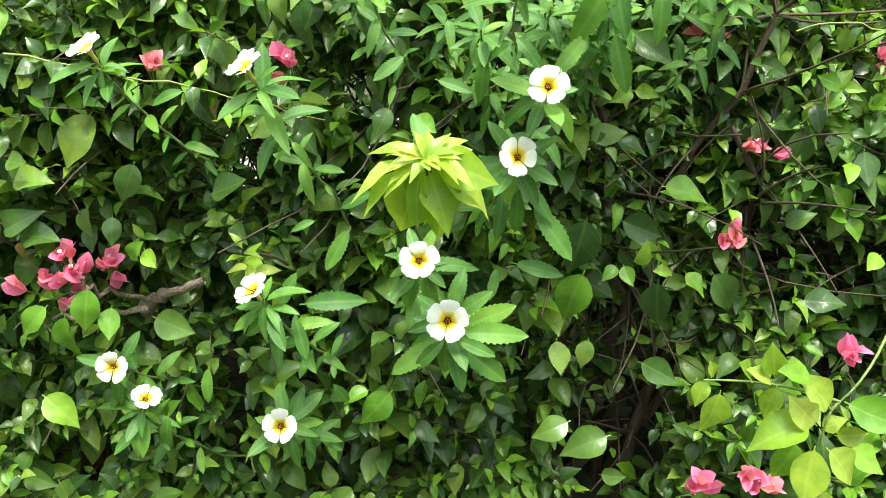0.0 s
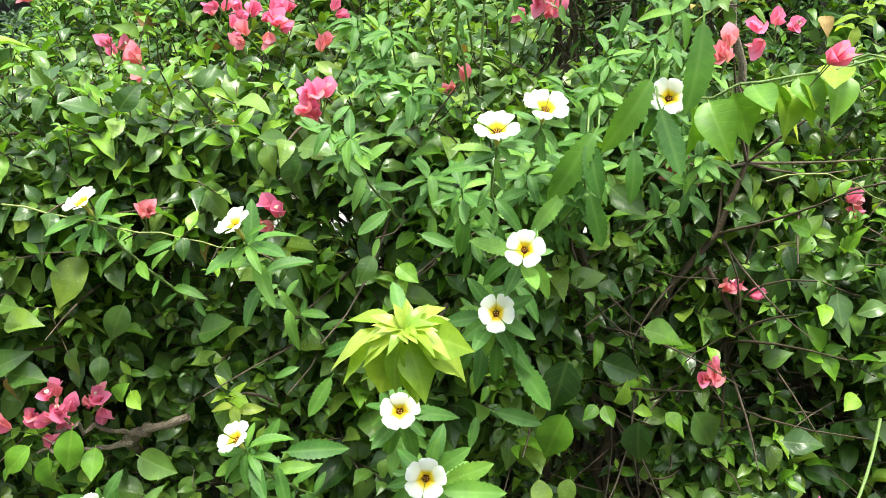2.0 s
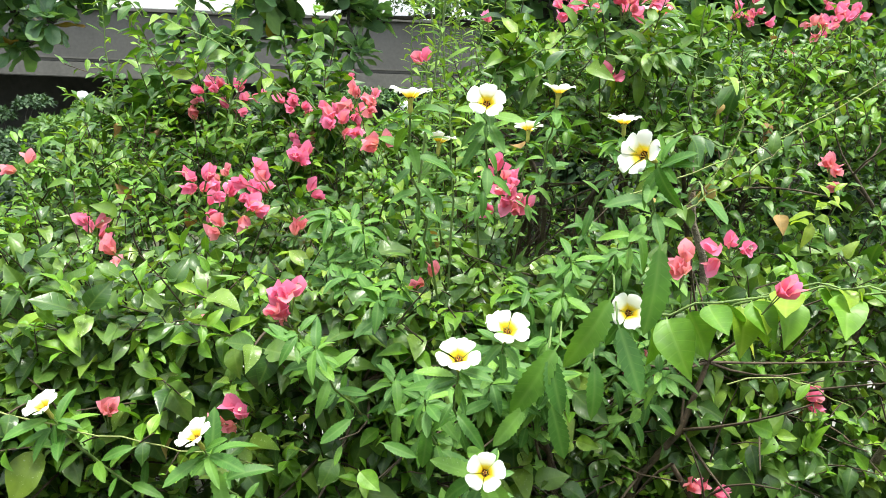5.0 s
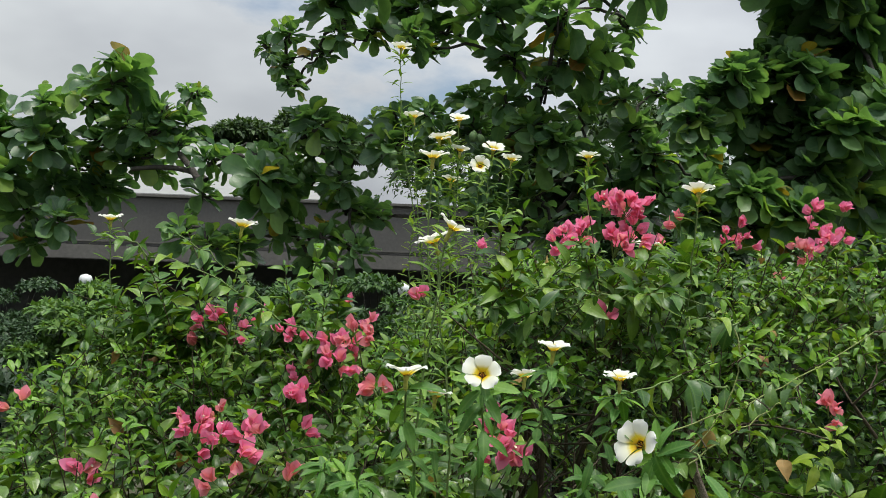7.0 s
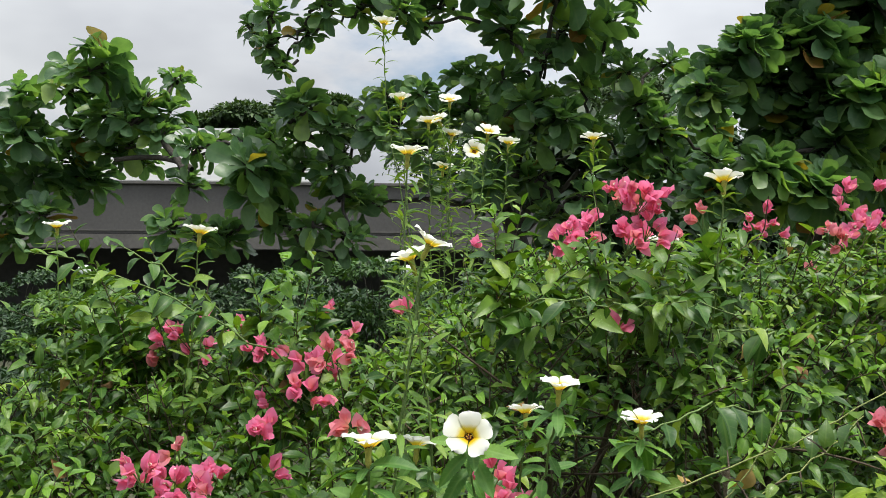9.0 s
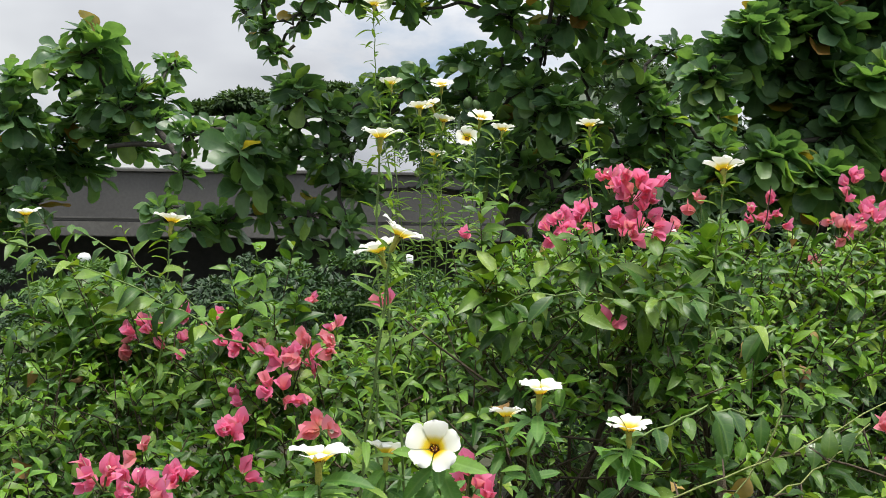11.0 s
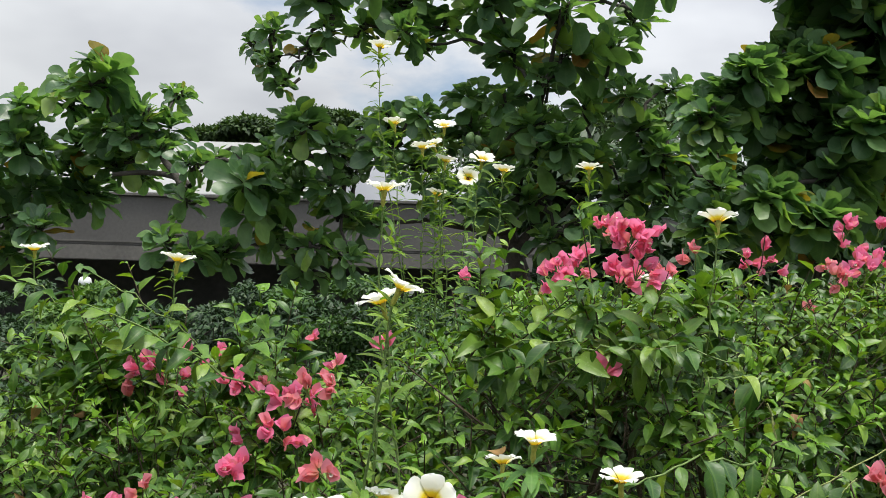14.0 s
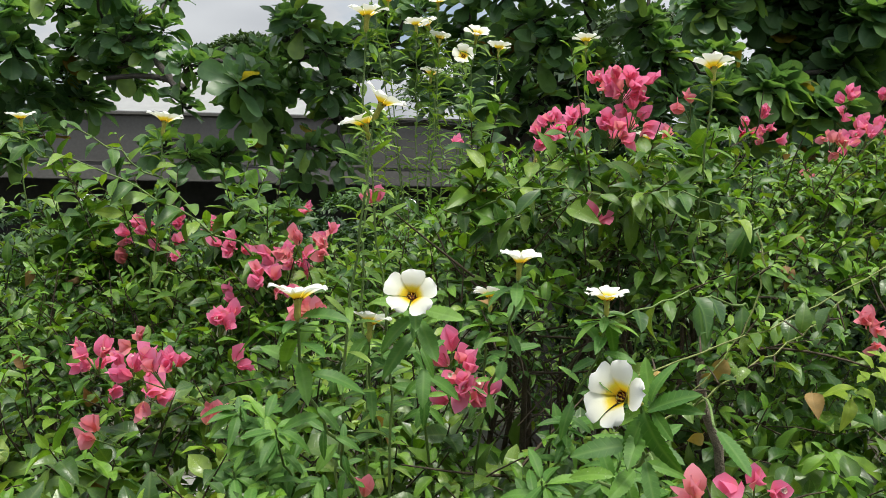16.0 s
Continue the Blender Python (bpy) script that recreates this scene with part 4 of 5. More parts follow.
MID_WHITE = [(0.079, 0.895, 1.107, "h"), (0.138, 0.97, 1.118, "h"), (0.31, 1.08, 1.117, "f"), (0.016, 1.024, 1.383, "u"), (0.112, 1.09, 1.38, "f"), (0.228, 1.261, 1.392, "u"), (0.208, 1.424, 1.328, "u"), (0.329, 1.262, 1.352, "u"), (0.273, 0.91, 1.338, "d"), (0.057, 1.3, 1.312, "u")]
UPRIGHT_WHITE = [(0.068, 1.243, 1.566, "a"), (0.05, 1.3, 1.546, "c"), (0.041, 1.386, 1.685, "u")]
TALL_WHITE = [(-0.065, 2.75, 2.198, "u"), (-0.015, 2.769, 1.978, "u"), (0.13, 2.669, 1.96, "h"), (0.105, 2.82, 1.925, "l"), (0.136, 2.68, 1.863, "u"), (0.232, 2.56, 1.855, "h"), (0.204, 2.718, 1.824, "f"), (0.113, 2.752, 1.772, "u"), (0.304, 2.708, 1.843, "u"), (0.07, 2.7, 1.9, "u")]
SIDE_WHITE = [(0.506, 2.464, 1.83, "u"), (0.585, 1.71, 1.672, "u"), (0.52, 1.85, 1.56, "u")]
LEFT_WHITE = [(-0.732, 2.083, 1.586, "u"), (-0.37, 1.877, 1.574, "u")]
# large leaves that stand out singly on the face: base and tip
SERRATE_SET = [(0.004, 0.81, 0.712, -0.053, 0.669), (0.004, 0.8, 0.717, -0.027, 0.689), (0.007, 0.8, 0.717, 0.02, 0.661), (0.01, 0.8, 0.717, 0.064, 0.663), (0.016, 0.8, 0.724, 0.089, 0.722), (0.018, 0.82, 0.718, 0.081, 0.745), (0.013, 0.79, 0.723, 0.052, 0.706), (0.091, 0.96, 0.837, 0.091, 0.782), (0.107, 0.96, 0.819, 0.153, 0.743), (-0.204, 0.93, 0.684, -0.246, 0.65), (-0.18, 0.92, 0.694, -0.104, 0.701), (-0.189, 0.93, 0.672, -0.177, 0.621), (-0.33, 1.0, 0.554, -0.336, 0.501), (-0.398, 1.0, 0.472, -0.408, 0.416), (-0.118, 0.98, 0.776, -0.144, 0.721), (-0.132, 0.98, 0.798, -0.09, 0.822)]
SERRATE_MORE = [(-0.163, 0.99, 0.779, -0.189, 0.772), (0.177, 1.02, 1.014, 0.141, 0.959), (0.206, 1.03, 1.015, 0.223, 0.94), (0.051, 1.0, 0.991, 0.045, 0.938), (-0.13, 0.97, 0.508, -0.149, 0.546), (-0.181, 0.98, 0.899, -0.206, 0.891), (-0.318, 1.02, 0.941, -0.355, 0.929), (-0.044, 1.03, 0.984, -0.079, 0.951), (-0.01, 1.02, 0.955, 0.032, 0.939), (-0.059, 1.03, 0.946, -0.065, 0.93), (0.069, 0.96, 0.729, 0.062, 0.691), (0.087, 0.96, 0.733, 0.147, 0.715)]
BROAD_SET = [(0.212, 1.13, 0.727, 0.197, 0.635), (0.263, 1.15, 0.711, 0.321, 0.674), (0.248, 1.15, 0.836, 0.286, 0.812), (0.25, 1.12, 0.995, 0.285, 0.942), (-0.161, 1.1, 1.045, -0.168, 1.003), (-0.211, 1.1, 1.052, -0.207, 1.013), (-0.07, 1.08, 0.905, -0.085, 0.866), (-0.33, 1.1, 0.772, -0.264, 0.773), (-0.435, 1.12, 0.815, -0.448, 0.757), (-0.505, 1.1, 0.754, -0.508, 0.713), (-0.471, 1.1, 0.741, -0.47, 0.701), (-0.584, 1.06, 0.836, -0.546, 0.821), (-0.583, 1.06, 0.806, -0.524, 0.805), (-0.611, 1.06, 0.731, -0.555, 0.756), (-0.592, 1.06, 0.728, -0.53, 0.714), (-0.423, 1.06, 0.598, -0.365, 0.557)]
BROAD_MORE = [(0.545, 1.24, 0.764, 0.556, 0.83), (0.48, 1.24, 0.842, 0.485, 0.796), (0.596, 1.24, 0.822, 0.601, 0.778), (0.643, 1.22, 0.801, 0.642, 0.745), (0.532, 1.2, 0.679, 0.574, 0.703), (0.33, 1.14, 0.617, 0.325, 0.542), (0.534, 1.1, 0.602, 0.595, 0.591), (0.174, 1.1, 0.537, 0.174, 0.485), (0.223, 1.1, 0.537, 0.213, 0.495), (0.242, 0.98, 0.447, 0.176, 0.412), (0.183, 0.98, 0.472, 0.134, 0.442), (0.229, 0.97, 0.383, 0.266, 0.379), (0.289, 1.05, 0.527, 0.339, 0.49), (0.417, 1.16, 0.621, 0.448, 0.552), (-0.104, 1.1, 1.045, -0.097, 0.992)]
LIGHT_SET = [(0.312, 1.12, 0.777, 0.372, 0.753), (0.209, 1.1, 0.653, 0.182, 0.571), (0.361, 1.12, 0.641, 0.387, 0.604), (0.269, 1.12, 0.653, 0.276, 0.621), (0.26, 1.12, 0.651, 0.241, 0.631), (0.288, 1.12, 0.651, 0.307, 0.683), (0.344, 1.12, 0.639, 0.312, 0.644), (-0.039, 1.05, 0.902, -0.016, 0.871), (-0.555, 1.03, 0.633, -0.585, 0.588), (-0.534, 1.03, 0.619, -0.534, 0.554), (-0.489, 1.02, 0.669, -0.493, 0.607), (-0.465, 1.03, 0.633, -0.468, 0.588), (-0.588, 1.02, 0.489, -0.542, 0.439), (-0.105, 1.0, 0.511, -0.138, 0.5), (-0.072, 1.0, 0.511, -0.107, 0.455), (-0.411, 1.04, 0.716, -0.393, 0.687)]
LIGHT_MORE = [(0.629, 1.2, 0.704, 0.594, 0.745), (0.629, 1.2, 0.7, 0.653, 0.713), (0.632, 1.2, 0.698, 0.642, 0.66), (0.629, 1.2, 0.695, 0.588, 0.689), (0.591, 1.22, 0.891, 0.571, 0.862), (0.592, 1.22, 0.892, 0.615, 0.891), (0.59, 1.22, 0.895, 0.547, 0.904), (0.674, 1.16, 0.65, 0.645, 0.622), (0.263, 1.14, 0.911, 0.237, 0.892), (0.264, 1.14, 0.911, 0.291, 0.9), (-0.433, 1.04, 0.699, -0.407, 0.725)]
OPEN = np.array([q[:3] for q in FRONT_PINK + BROW_PINK + LEFT_PINK + BACK_PINK + RIGHT_PINK + FAR_PINK + FRONT_WHITE + MID_WHITE] + [(-0.46, 1.13, 0.58), (-0.41, 1.11, 0.6), (-0.365, 1.1, 0.62)] + [((q[0] + q[3]) / 2, q[1] - 0.01, (q[2] + q[4]) / 2) for q in SERRATE_SET + SERRATE_MORE + BROAD_SET + BROAD_MORE + LIGHT_SET + LIGHT_MORE])
OPEN_WIDE = np.array([0.02 + 0.006 * q[3] for q in FRONT_PINK + BROW_PINK + LEFT_PINK + BACK_PINK + RIGHT_PINK + FAR_PINK] + [0.032] * (len(FRONT_WHITE + MID_WHITE) + 3) + [0.026] * len(SERRATE_SET + SERRATE_MORE + BROAD_SET + BROAD_MORE + LIGHT_SET + LIGHT_MORE))


def clear_of_flowers(mats):
    """Leaves that do not grow over an open flower: the flowers stand out to the light."""
    middle = mats[:, :3, 3] + 0.5 * mats[:, :3, 1]
    keep = np.ones(len(mats), bool)
    for p, wide in zip(OPEN, OPEN_WIDE):
        out = unit(np.array([-0.3 * p[0], -0.9, 0.75 if p[2] < 1.15 else 0.3]))
        d = middle - p
        along = d @ out
        keep &= (np.linalg.norm(d - np.clip(along, 0, 0.2)[:, None] * out, axis=1) > wide) | (along < 0.0)
    return mats[keep]


# front face
for _ in range(3300):
    x, z = rng.uniform(-1.6, 1.7), rng.uniform(0.03, 1.05)
    if noise.noise((x * 4.5, 7.0, z * 4.5)) < -0.38 + 0.14 * smooth(0.7, 0.4, z):
        continue
    depth = 0.2 * rng.random() ** 1.3
    y = front_y(x, z) + depth + 0.5 * smooth(1.35, 1.75, abs(x))
    if any(((x - px) / rx) ** 2 + ((z - pz) / rz) ** 2 < 1 for px, py, pz, rx, rz in POCKETS):
        continue
    out = unit(np.array([rng.normal() * 0.25, -0.85, 0.35]))
    way = out * 0.6 + np.array([rng.normal() * 0.55, 0.0, 0.25 + rng.normal() * 0.4])
    shoot(shrub_of(x, y), np.array([x, y, z]), way, rng.uniform(0.06, 0.15), rng.integers(6, 10), rng.uniform(0.042, 0.07), out, 0.5)
HOLLOWS = [(0.66, 1.27, 0.2, 0.1), (0.58, 1.48, 0.24, 0.13), (0.3, 1.36, 0.1, 0.07), (1.0, 1.72, 0.2, 0.14), (0.42, 1.57, 0.2, 0.11), (0.25, 1.5, 0.1, 0.06), (-0.1, 1.42, 0.1, 0.05), (-0.75, 1.6, 0.16, 0.08), (0.62, 1.33, 0.2, 0.1), (0.85, 1.6, 0.2, 0.1), (-0.35, 1.4, 0.08, 0.05)]
# top, the leaves finer towards the back
for _ in range(9600):
    x, y = rng.uniform(-2.05, 2.1), 1.1 + 1.75 * rng.random() ** 0.85
    if abs(x) > 1.5 and ((abs(x) - 1.5) / 0.58) ** 2 + ((y - 1.95) / 0.9) ** 2 > rng.uniform(0.75, 1.1):
        continue
    if noise.noise((x * 6.5, y * 6.5, 3.0)) < -0.36:
        continue
    if y < front_y(x, 1.0) - 0.02:
        continue
    z = top_z(x, y) - 0.04 - 0.17 * rng.random() ** 1.4
    if any(((x - hx) / rx) ** 2 + ((y - hy) / ry) ** 2 < 1 for hx, hy, rx, ry in HOLLOWS):
        z -= 0.12
        if rng.random() < 0.72:
            continue
    out = unit(np.array([rng.normal() * 0.25, -0.4, 0.85]))
    way = out * 0.6 + np.array([rng.normal() * 0.6, rng.normal() * 0.5 - 0.1, 0.3])
    fine = smooth(1.2, 1.75, y)
    shoot(shrub_of(x, y), np.array([x, y, z]), way, rng.uniform(0.05, 0.13), rng.integers(5, 9), rng.uniform(0.036, 0.06) * (1 - 0.15 * fine), out, 0.25)
# the two ends
for _ in range(700):
    side, y, z = rng.choice((-1.0, 1.0)), rng.uniform(1.5, 2.5), rng.uniform(0.03, 1.0)
    x = side * (2.02 - 0.25 * ((y - 1.95) / 0.6) ** 2 - 0.15 * rng.random() + 0.08 * noise.noise((y * 3, z * 3, side)))
    out = unit(np.array([side * 0.85, rng.normal() * 0.25, 0.35]))
    way = out * 0.6 + np.array([0.0, rng.normal() * 0.55, 0.25 + rng.normal() * 0.4])
    shoot(shrub_of(x, y), np.array([x, y, z]), way, rng.uniform(0.06, 0.14), rng.integers(5, 8), 0.066, out, 0.5)
# fine young tips over the face
for _ in range(650):
    x, z = rng.uniform(-0.75, 0.85), rng.uniform(0.3, 1.1)
    out = unit(np.array([rng.normal() * 0.3, -0.8, 0.45]))
    p = np.array([x, front_y(x, z) - 0.01 + 0.05 * rng.random(), z])
    shoot(shrub_of(x, p[1]), p, out * 0.7 + np.array([rng.normal() * 0.5, 0, 0.35]), rng.uniform(0.03, 0.08), rng.integers(5, 9), rng.uniform(0.026, 0.042), out, 0.35)
# sparse inner growth in the shade
for _ in range(1300):
    x, z = rng.uniform(-1.2, 1.4), rng.uniform(0.05, 1.0)
    if any(((x - px) / rx) ** 2 + ((z - pz) / rz) ** 2 < 1.3 for px, py, pz, rx, rz in POCKETS[:2]):
        continue
    y = front_y(x, z) + rng.uniform(0.25, 0.8)
    way = np.array([rng.normal(), rng.normal() - 0.3, rng.normal() + 0.3])
    shoot(shrub_of(x, y), np.array([x, y, z]), way, rng.uniform(0.06, 0.14), rng.integers(4, 8), 0.06, np.array([0.0, -0.6, 0.5]), 0.5)
for _ in range(900):
    side = rng.random() < 0.6
    x, y, z = rng.uniform(0.55, 1.7) if side else rng.uniform(-1.4, -0.6), rng.uniform(1.6, 2.5), rng.uniform(0.35, 1.1 if side else 0.85)
    way = np.array([rng.normal(), rng.normal() - 0.3, rng.normal() + 0.3])
    shoot(shrub_of(x, y), np.array([x, y, z]), way, rng.uniform(0.06, 0.14), rng.integers(5, 9), 0.066, np.array([0.0, -0.6, 0.5]), 0.5)
# long loose shoots above the top
for x, y, z, dx, dy, dz in [(-0.5, 2.1, 1.28, -0.22, -0.05, 0.24), (-0.42, 2.05, 1.28, -0.1, 0, 0.24), (-0.3, 2.1, 1.3, 0.04, -0.05, 0.2), (-0.62, 2.15, 1.25, -0.16, 0, 0.16), (-0.2, 2.0, 1.3, 0.08, -0.1, 0.16), (0.2, 1.8, 1.4, 0.06, -0.05, 0.15), (0.98, 2.25, 1.45, 0.22, 0.05, 0.2), (1.15, 2.35, 1.45, 0.18, 0, 0.24), (0.42, 1.75, 1.45, 0.1, -0.05, 0.18), (0.6, 1.9, 1.5, 0.12, 0.0, 0.12), (-0.58, 2.1, 1.25, -0.14, 0.0, 0.2)]:
    v = np.array([dx, dy, dz])
    for k in range(8):
        w = v * rng.uniform(0.5, 1.05) + rng.normal(size=3) * 0.07
        shoot(shrub_of(x, y), np.array([x, y, z]) + rng.normal(size=3) * 0.03, w, np.linalg.norm(w) * rng.uniform(0.8, 1.05), rng.integers(14, 22), 0.058, unit(np.array([0, -0.4, 0.8])), 0.2)

# woody frames of the shrubs
for (i, row), ob in shrubs.items():
    bx, by = ob.location[0], ob.location[1]
    x0, x1 = BANDS[i]
    for k in range(9):
        ex, ey = rng.uniform(x0, x1), (rng.uniform(1.2, SPLIT_Y) if row == 0 else rng.uniform(SPLIT_Y, 2.6))
        ez = top_z(ex, ey) - rng.uniform(0.08, 0.5)
        run = bend((bx + rng.normal() * 0.06, by + rng.normal() * 0.05, -0.01), (bx * 0.5 + ex * 0.5 + rng.normal() * 0.15, by * 0.6 + ey * 0.4, ez * 0.55), (ex, ey, ez), 9)
        run[1:-1] += rng.normal(size=(7, 3)) * 0.012
        part("branch", fill("branch", *tube(run, np.linspace(0.014, 0.004, 9), 7), None, BROWN_TWIG), ob)
        for _ in range(26):
            q = run[rng.integers(2, 9)]
            d = unit(rng.normal(size=3) + np.array([0, -0.5, 0.2])) * rng.uniform(0.1, 0.32)
            shrub_twigs[i, row].append(tube(bend(q, q + d * 0.5 + rng.normal(size=3) * 0.03, q + d, 5), np.linspace(0.0028, 0.001, 5), 4))

# lime young growth


def whorl(key, root, p, axis, n, size, meshes, droop=0.4, label="", along=0.1):
    """A leafy tip with its leaves as single parts."""
    p, axis = np.array(p), unit(np.array(axis, dtype=float))
    root = np.array(root)
    shrub_twigs[key].append(tube(bend(root, (root + p) / 2 + np.array([0, 0, 0.03]), p, 8), np.linspace(0.003, 0.0015, 8), 5))
    side = unit(np.cross(axis, (1, 0.1, 0.3)))
    other = np.cross(axis, side)
    for k in range(n):
        f = k / n
        a2 = k * 2.4
        radial = side * math.cos(a2) + other * math.sin(a2)
        way = radial * (1.0 - 0.5 * f) + axis * (0.1 + 0.8 * f) + np.array([0, 0, -droop * (0.8 - f)])
        m = frames_of(p + axis * along * (f - 0.7), way, axis + radial * (0.6 - f) + np.array([0, 0, 0.3]) + rng.normal(size=3) * 0.2, size * (1.05 - 0.6 * f) * rng.uniform(0.9, 1.1))[0]
        part("leaf", meshes[k % len(meshes)], shrubs[key], Matrix(m.tolist()), label)


lime_key, lime_at = shrub_of(-0.01, 1.0), np.array([-0.017, 0.77, 0.935])
shrub_twigs[lime_key].append(tube(bend((0.03, 1.15, 0.8), (0.01, 0.9, 0.86), lime_at, 8), np.linspace(0.0035, 0.002, 8), 6))
LIME_WAYS = [(-0.058, 0.020, 0.010, 0), (-0.072, -0.010, -0.011, 0), (-0.059, -0.020, -0.052, 0), (-0.046, 0.000, -0.059, 0), (-0.024, 0.005, -0.087, 1), (-0.016, -0.030, -0.048, 0), (0.022, -0.005, -0.087, 1), (0.022, -0.020, -0.072, 1), (0.067, -0.015, -0.025, 1), (0.068, 0.020, -0.075, 1), (0.045, 0.000, 0.010, 0), (0.057, 0.020, 0.004, 0), (0.040, 0.020, 0.022, 0), (-0.012, 0.040, 0.037, 1), (0.006, 0.020, 0.026, 0), (-0.032, -0.020, 0.013, 0), (0.043, -0.030, -0.006, 0), (-0.036, -0.030, -0.008, 0), (-0.041, 0.030, -0.006, 0), (0.030, 0.020, -0.067, 1)]
WIDE_LIME = leaf_meshes("wide_lime_leaf", [BOUG_LEAVES[0], BOUG_LEAVES[2], BOUG_LEAVES[6]], LIME)


def set_leaf(key, mesh, base, tip, label, face=(0.0, -0.6, 0.75)):
    """One leaf from its base to its tip, a little longer for its curl."""
    base, tip = np.array(base), np.array(tip)
    v = tip - base
    size = 1.04 * float(np.linalg.norm(v))
    m = frames_of(base, v + np.array([0, 0, 0.3 * size]), np.array(face) + rng.normal(size=3) * 0.12, size)[0]
    part("leaf", mesh, shrubs[key], Matrix(m.tolist()), label)


for k, (dx, dy, dz, wide) in enumerate(LIME_WAYS):
    w = np.array([dx, dy, dz])
    mesh = WIDE_LIME[k % 3] if wide else LIME_MESH[k % len(LIME_MESH)]
    if dz > 0.03:
        mesh = TURN_MESH[0]
    set_leaf(lime_key, mesh, lime_at + w * 0.08, lime_at + w, "drooping lime-yellow young leaf", (dx * 3, -0.6, 0.8) if wide else (dx * 4, -0.25, 0.95))
for k in range(11):
    a9 = k * 2.4
    w = np.array([math.cos(a9) * 0.028, -0.016 + 0.012 * math.sin(a9), 0.014 + 0.014 * math.sin(a9)]) * rng.uniform(0.6, 1.3)
    set_leaf(lime_key, LIME_MESH[k % len(LIME_MESH)], lime_at + np.array([0, -0.012, 0.006]), lime_at + np.array([0, -0.012, 0.004]) + w, "small pale lime bud leaf", (w[0] * 8, -0.4, 0.9))
whorl(shrub_of(-0.27, 1.0), (-0.22, 1.15, 0.62), (-0.276, 1.05, 0.70), (0, -0.5, 0.8), 9, 0.048, LIME_MESH, 0.3, "lime young leaf")


def arch(key, a7, b7, c7, n, size, meshes, label="", droop=0.38):
    """An arching shoot with leaves hanging on both sides of it."""
    run = bend(a7, b7, c7, 14)
    run[1:-1] += rng.normal(size=(12, 3)) * 0.006
    part("shoot", fill("shoot", *tube(run, np.linspace(0.002, 0.0012, 14), 6), None, GREEN_STEM), shrubs[key], label="green arching shoot")
    along = unit(run[-1] - run[0])
    for k in range(n):
        f = 0.15 + 0.85 * k / (n - 1)
        at = np.array([np.interp(f, np.linspace(0, 1, 14), run[:, q]) for q in range(3)])
        side = unit(np.cross(along, (0, 0, 1))) * (1 if k % 2 else -1)
        way = side * 0.45 + along * rng.uniform(0.1, 0.6) + np.array([0, -0.3, -droop * (1 - f ** 3)]) + rng.normal(size=3) * 0.3
        m = frames_of(at, way, np.array([rng.normal() * 0.3, -0.4, 0.9]), size * rng.uniform(0.7, 1.2) * (1.05 - 0.5 * f ** 3))[0]
        part("leaf", meshes[k % len(meshes)], shrubs[key], Matrix(m.tolist()), label)


PALE_MESH = leaf_meshes("pale_leaf", BOUG_LEAVES, LIME)
LIGHT_MESH = leaf_meshes("light_leaf", BOUG_LEAVES, YOUNG)
arch_key = shrub_of(0.6, 1.0)
LIME_BRANCH = [(0.295, 0.74, 0.690, 0.286, 0.638), (0.279, 0.74, 0.703, 0.266, 0.677), (0.285, 0.74, 0.706, 0.278, 0.728), (0.326, 0.74, 0.703, 0.295, 0.725), (0.347, 0.74, 0.701, 0.318, 0.717), (0.354, 0.74, 0.696, 0.342, 0.660), (0.349, 0.74, 0.706, 0.337, 0.746), (0.390, 0.74, 0.703, 0.338, 0.706), (0.416, 0.74, 0.666, 0.375, 0.705), (0.389, 0.72, 0.663, 0.327, 0.632), (0.395, 0.72, 0.658, 0.354, 0.689), (0.398, 0.72, 0.633, 0.388, 0.569), (0.410, 0.72, 0.630, 0.443, 0.582), (0.427, 0.74, 0.630, 0.462, 0.626), (0.411, 0.74, 0.638, 0.433, 0.656), (0.429, 0.74, 0.675, 0.477, 0.632), (0.410, 0.74, 0.611, 0.409, 0.583), (0.405, 0.77, 0.600, 0.386, 0.546), (0.462, 0.77, 0.590, 0.502, 0.553), (0.432, 0.74, 0.556, 0.429, 0.528)]
for k, (x, y, z, tx, tz) in enumerate(LIME_BRANCH):
    set_leaf(arch_key, (PALE_MESH if k not in (7, 15, 17, 18) else LIGHT_MESH)[k % 4], (x, y, z), (tx, y - 0.012, tz), "broad pale lime leaf")
for a7, b7, c7, r7 in (((0.62, 1.0, 0.7), (0.46, 0.73, 0.73), (0.427, 0.745, 0.671), 0.0023), ((0.427, 0.745, 0.671), (0.36, 0.745, 0.7), (0.277, 0.745, 0.699), 0.002), ((0.427, 0.745, 0.671), (0.412, 0.74, 0.665), (0.412, 0.735, 0.62), 0.002)):
    part("shoot", fill("shoot", *tube(bend(a7, b7, c7, 10), np.linspace(r7, 0.0012, 10), 6), None, GREEN_STEM), shrubs[arch_key], label="green arching shoot")
for k, (x, y, z, tx, tz) in enumerate(BROAD_SET + BROAD_MORE):
    set_leaf(shrub_of(x, y), BOUG_MESH[k % 4], (x, y, z), (tx, y - 0.02, tz), "broad dark green leaf", (0.15 * (k % 3 - 1), -0.75, 0.6))
for k, (x, y, z, tx, tz) in enumerate(LIGHT_SET + LIGHT_MORE):
    set_leaf(shrub_of(x, y), LIGHT_MESH[k % 4], (x, y, z), (tx, y - 0.02, tz), "light green young leaf", (0.15 * (k % 3 - 1), -0.7, 0.65))
arch(arch_key, (0.3, 1.12, 1.08), (0.42, 0.98, 1.2), (0.68, 1.0, 1.17), 14, 0.078, LIGHT_MESH, "light green drooping leaf", 0.8)
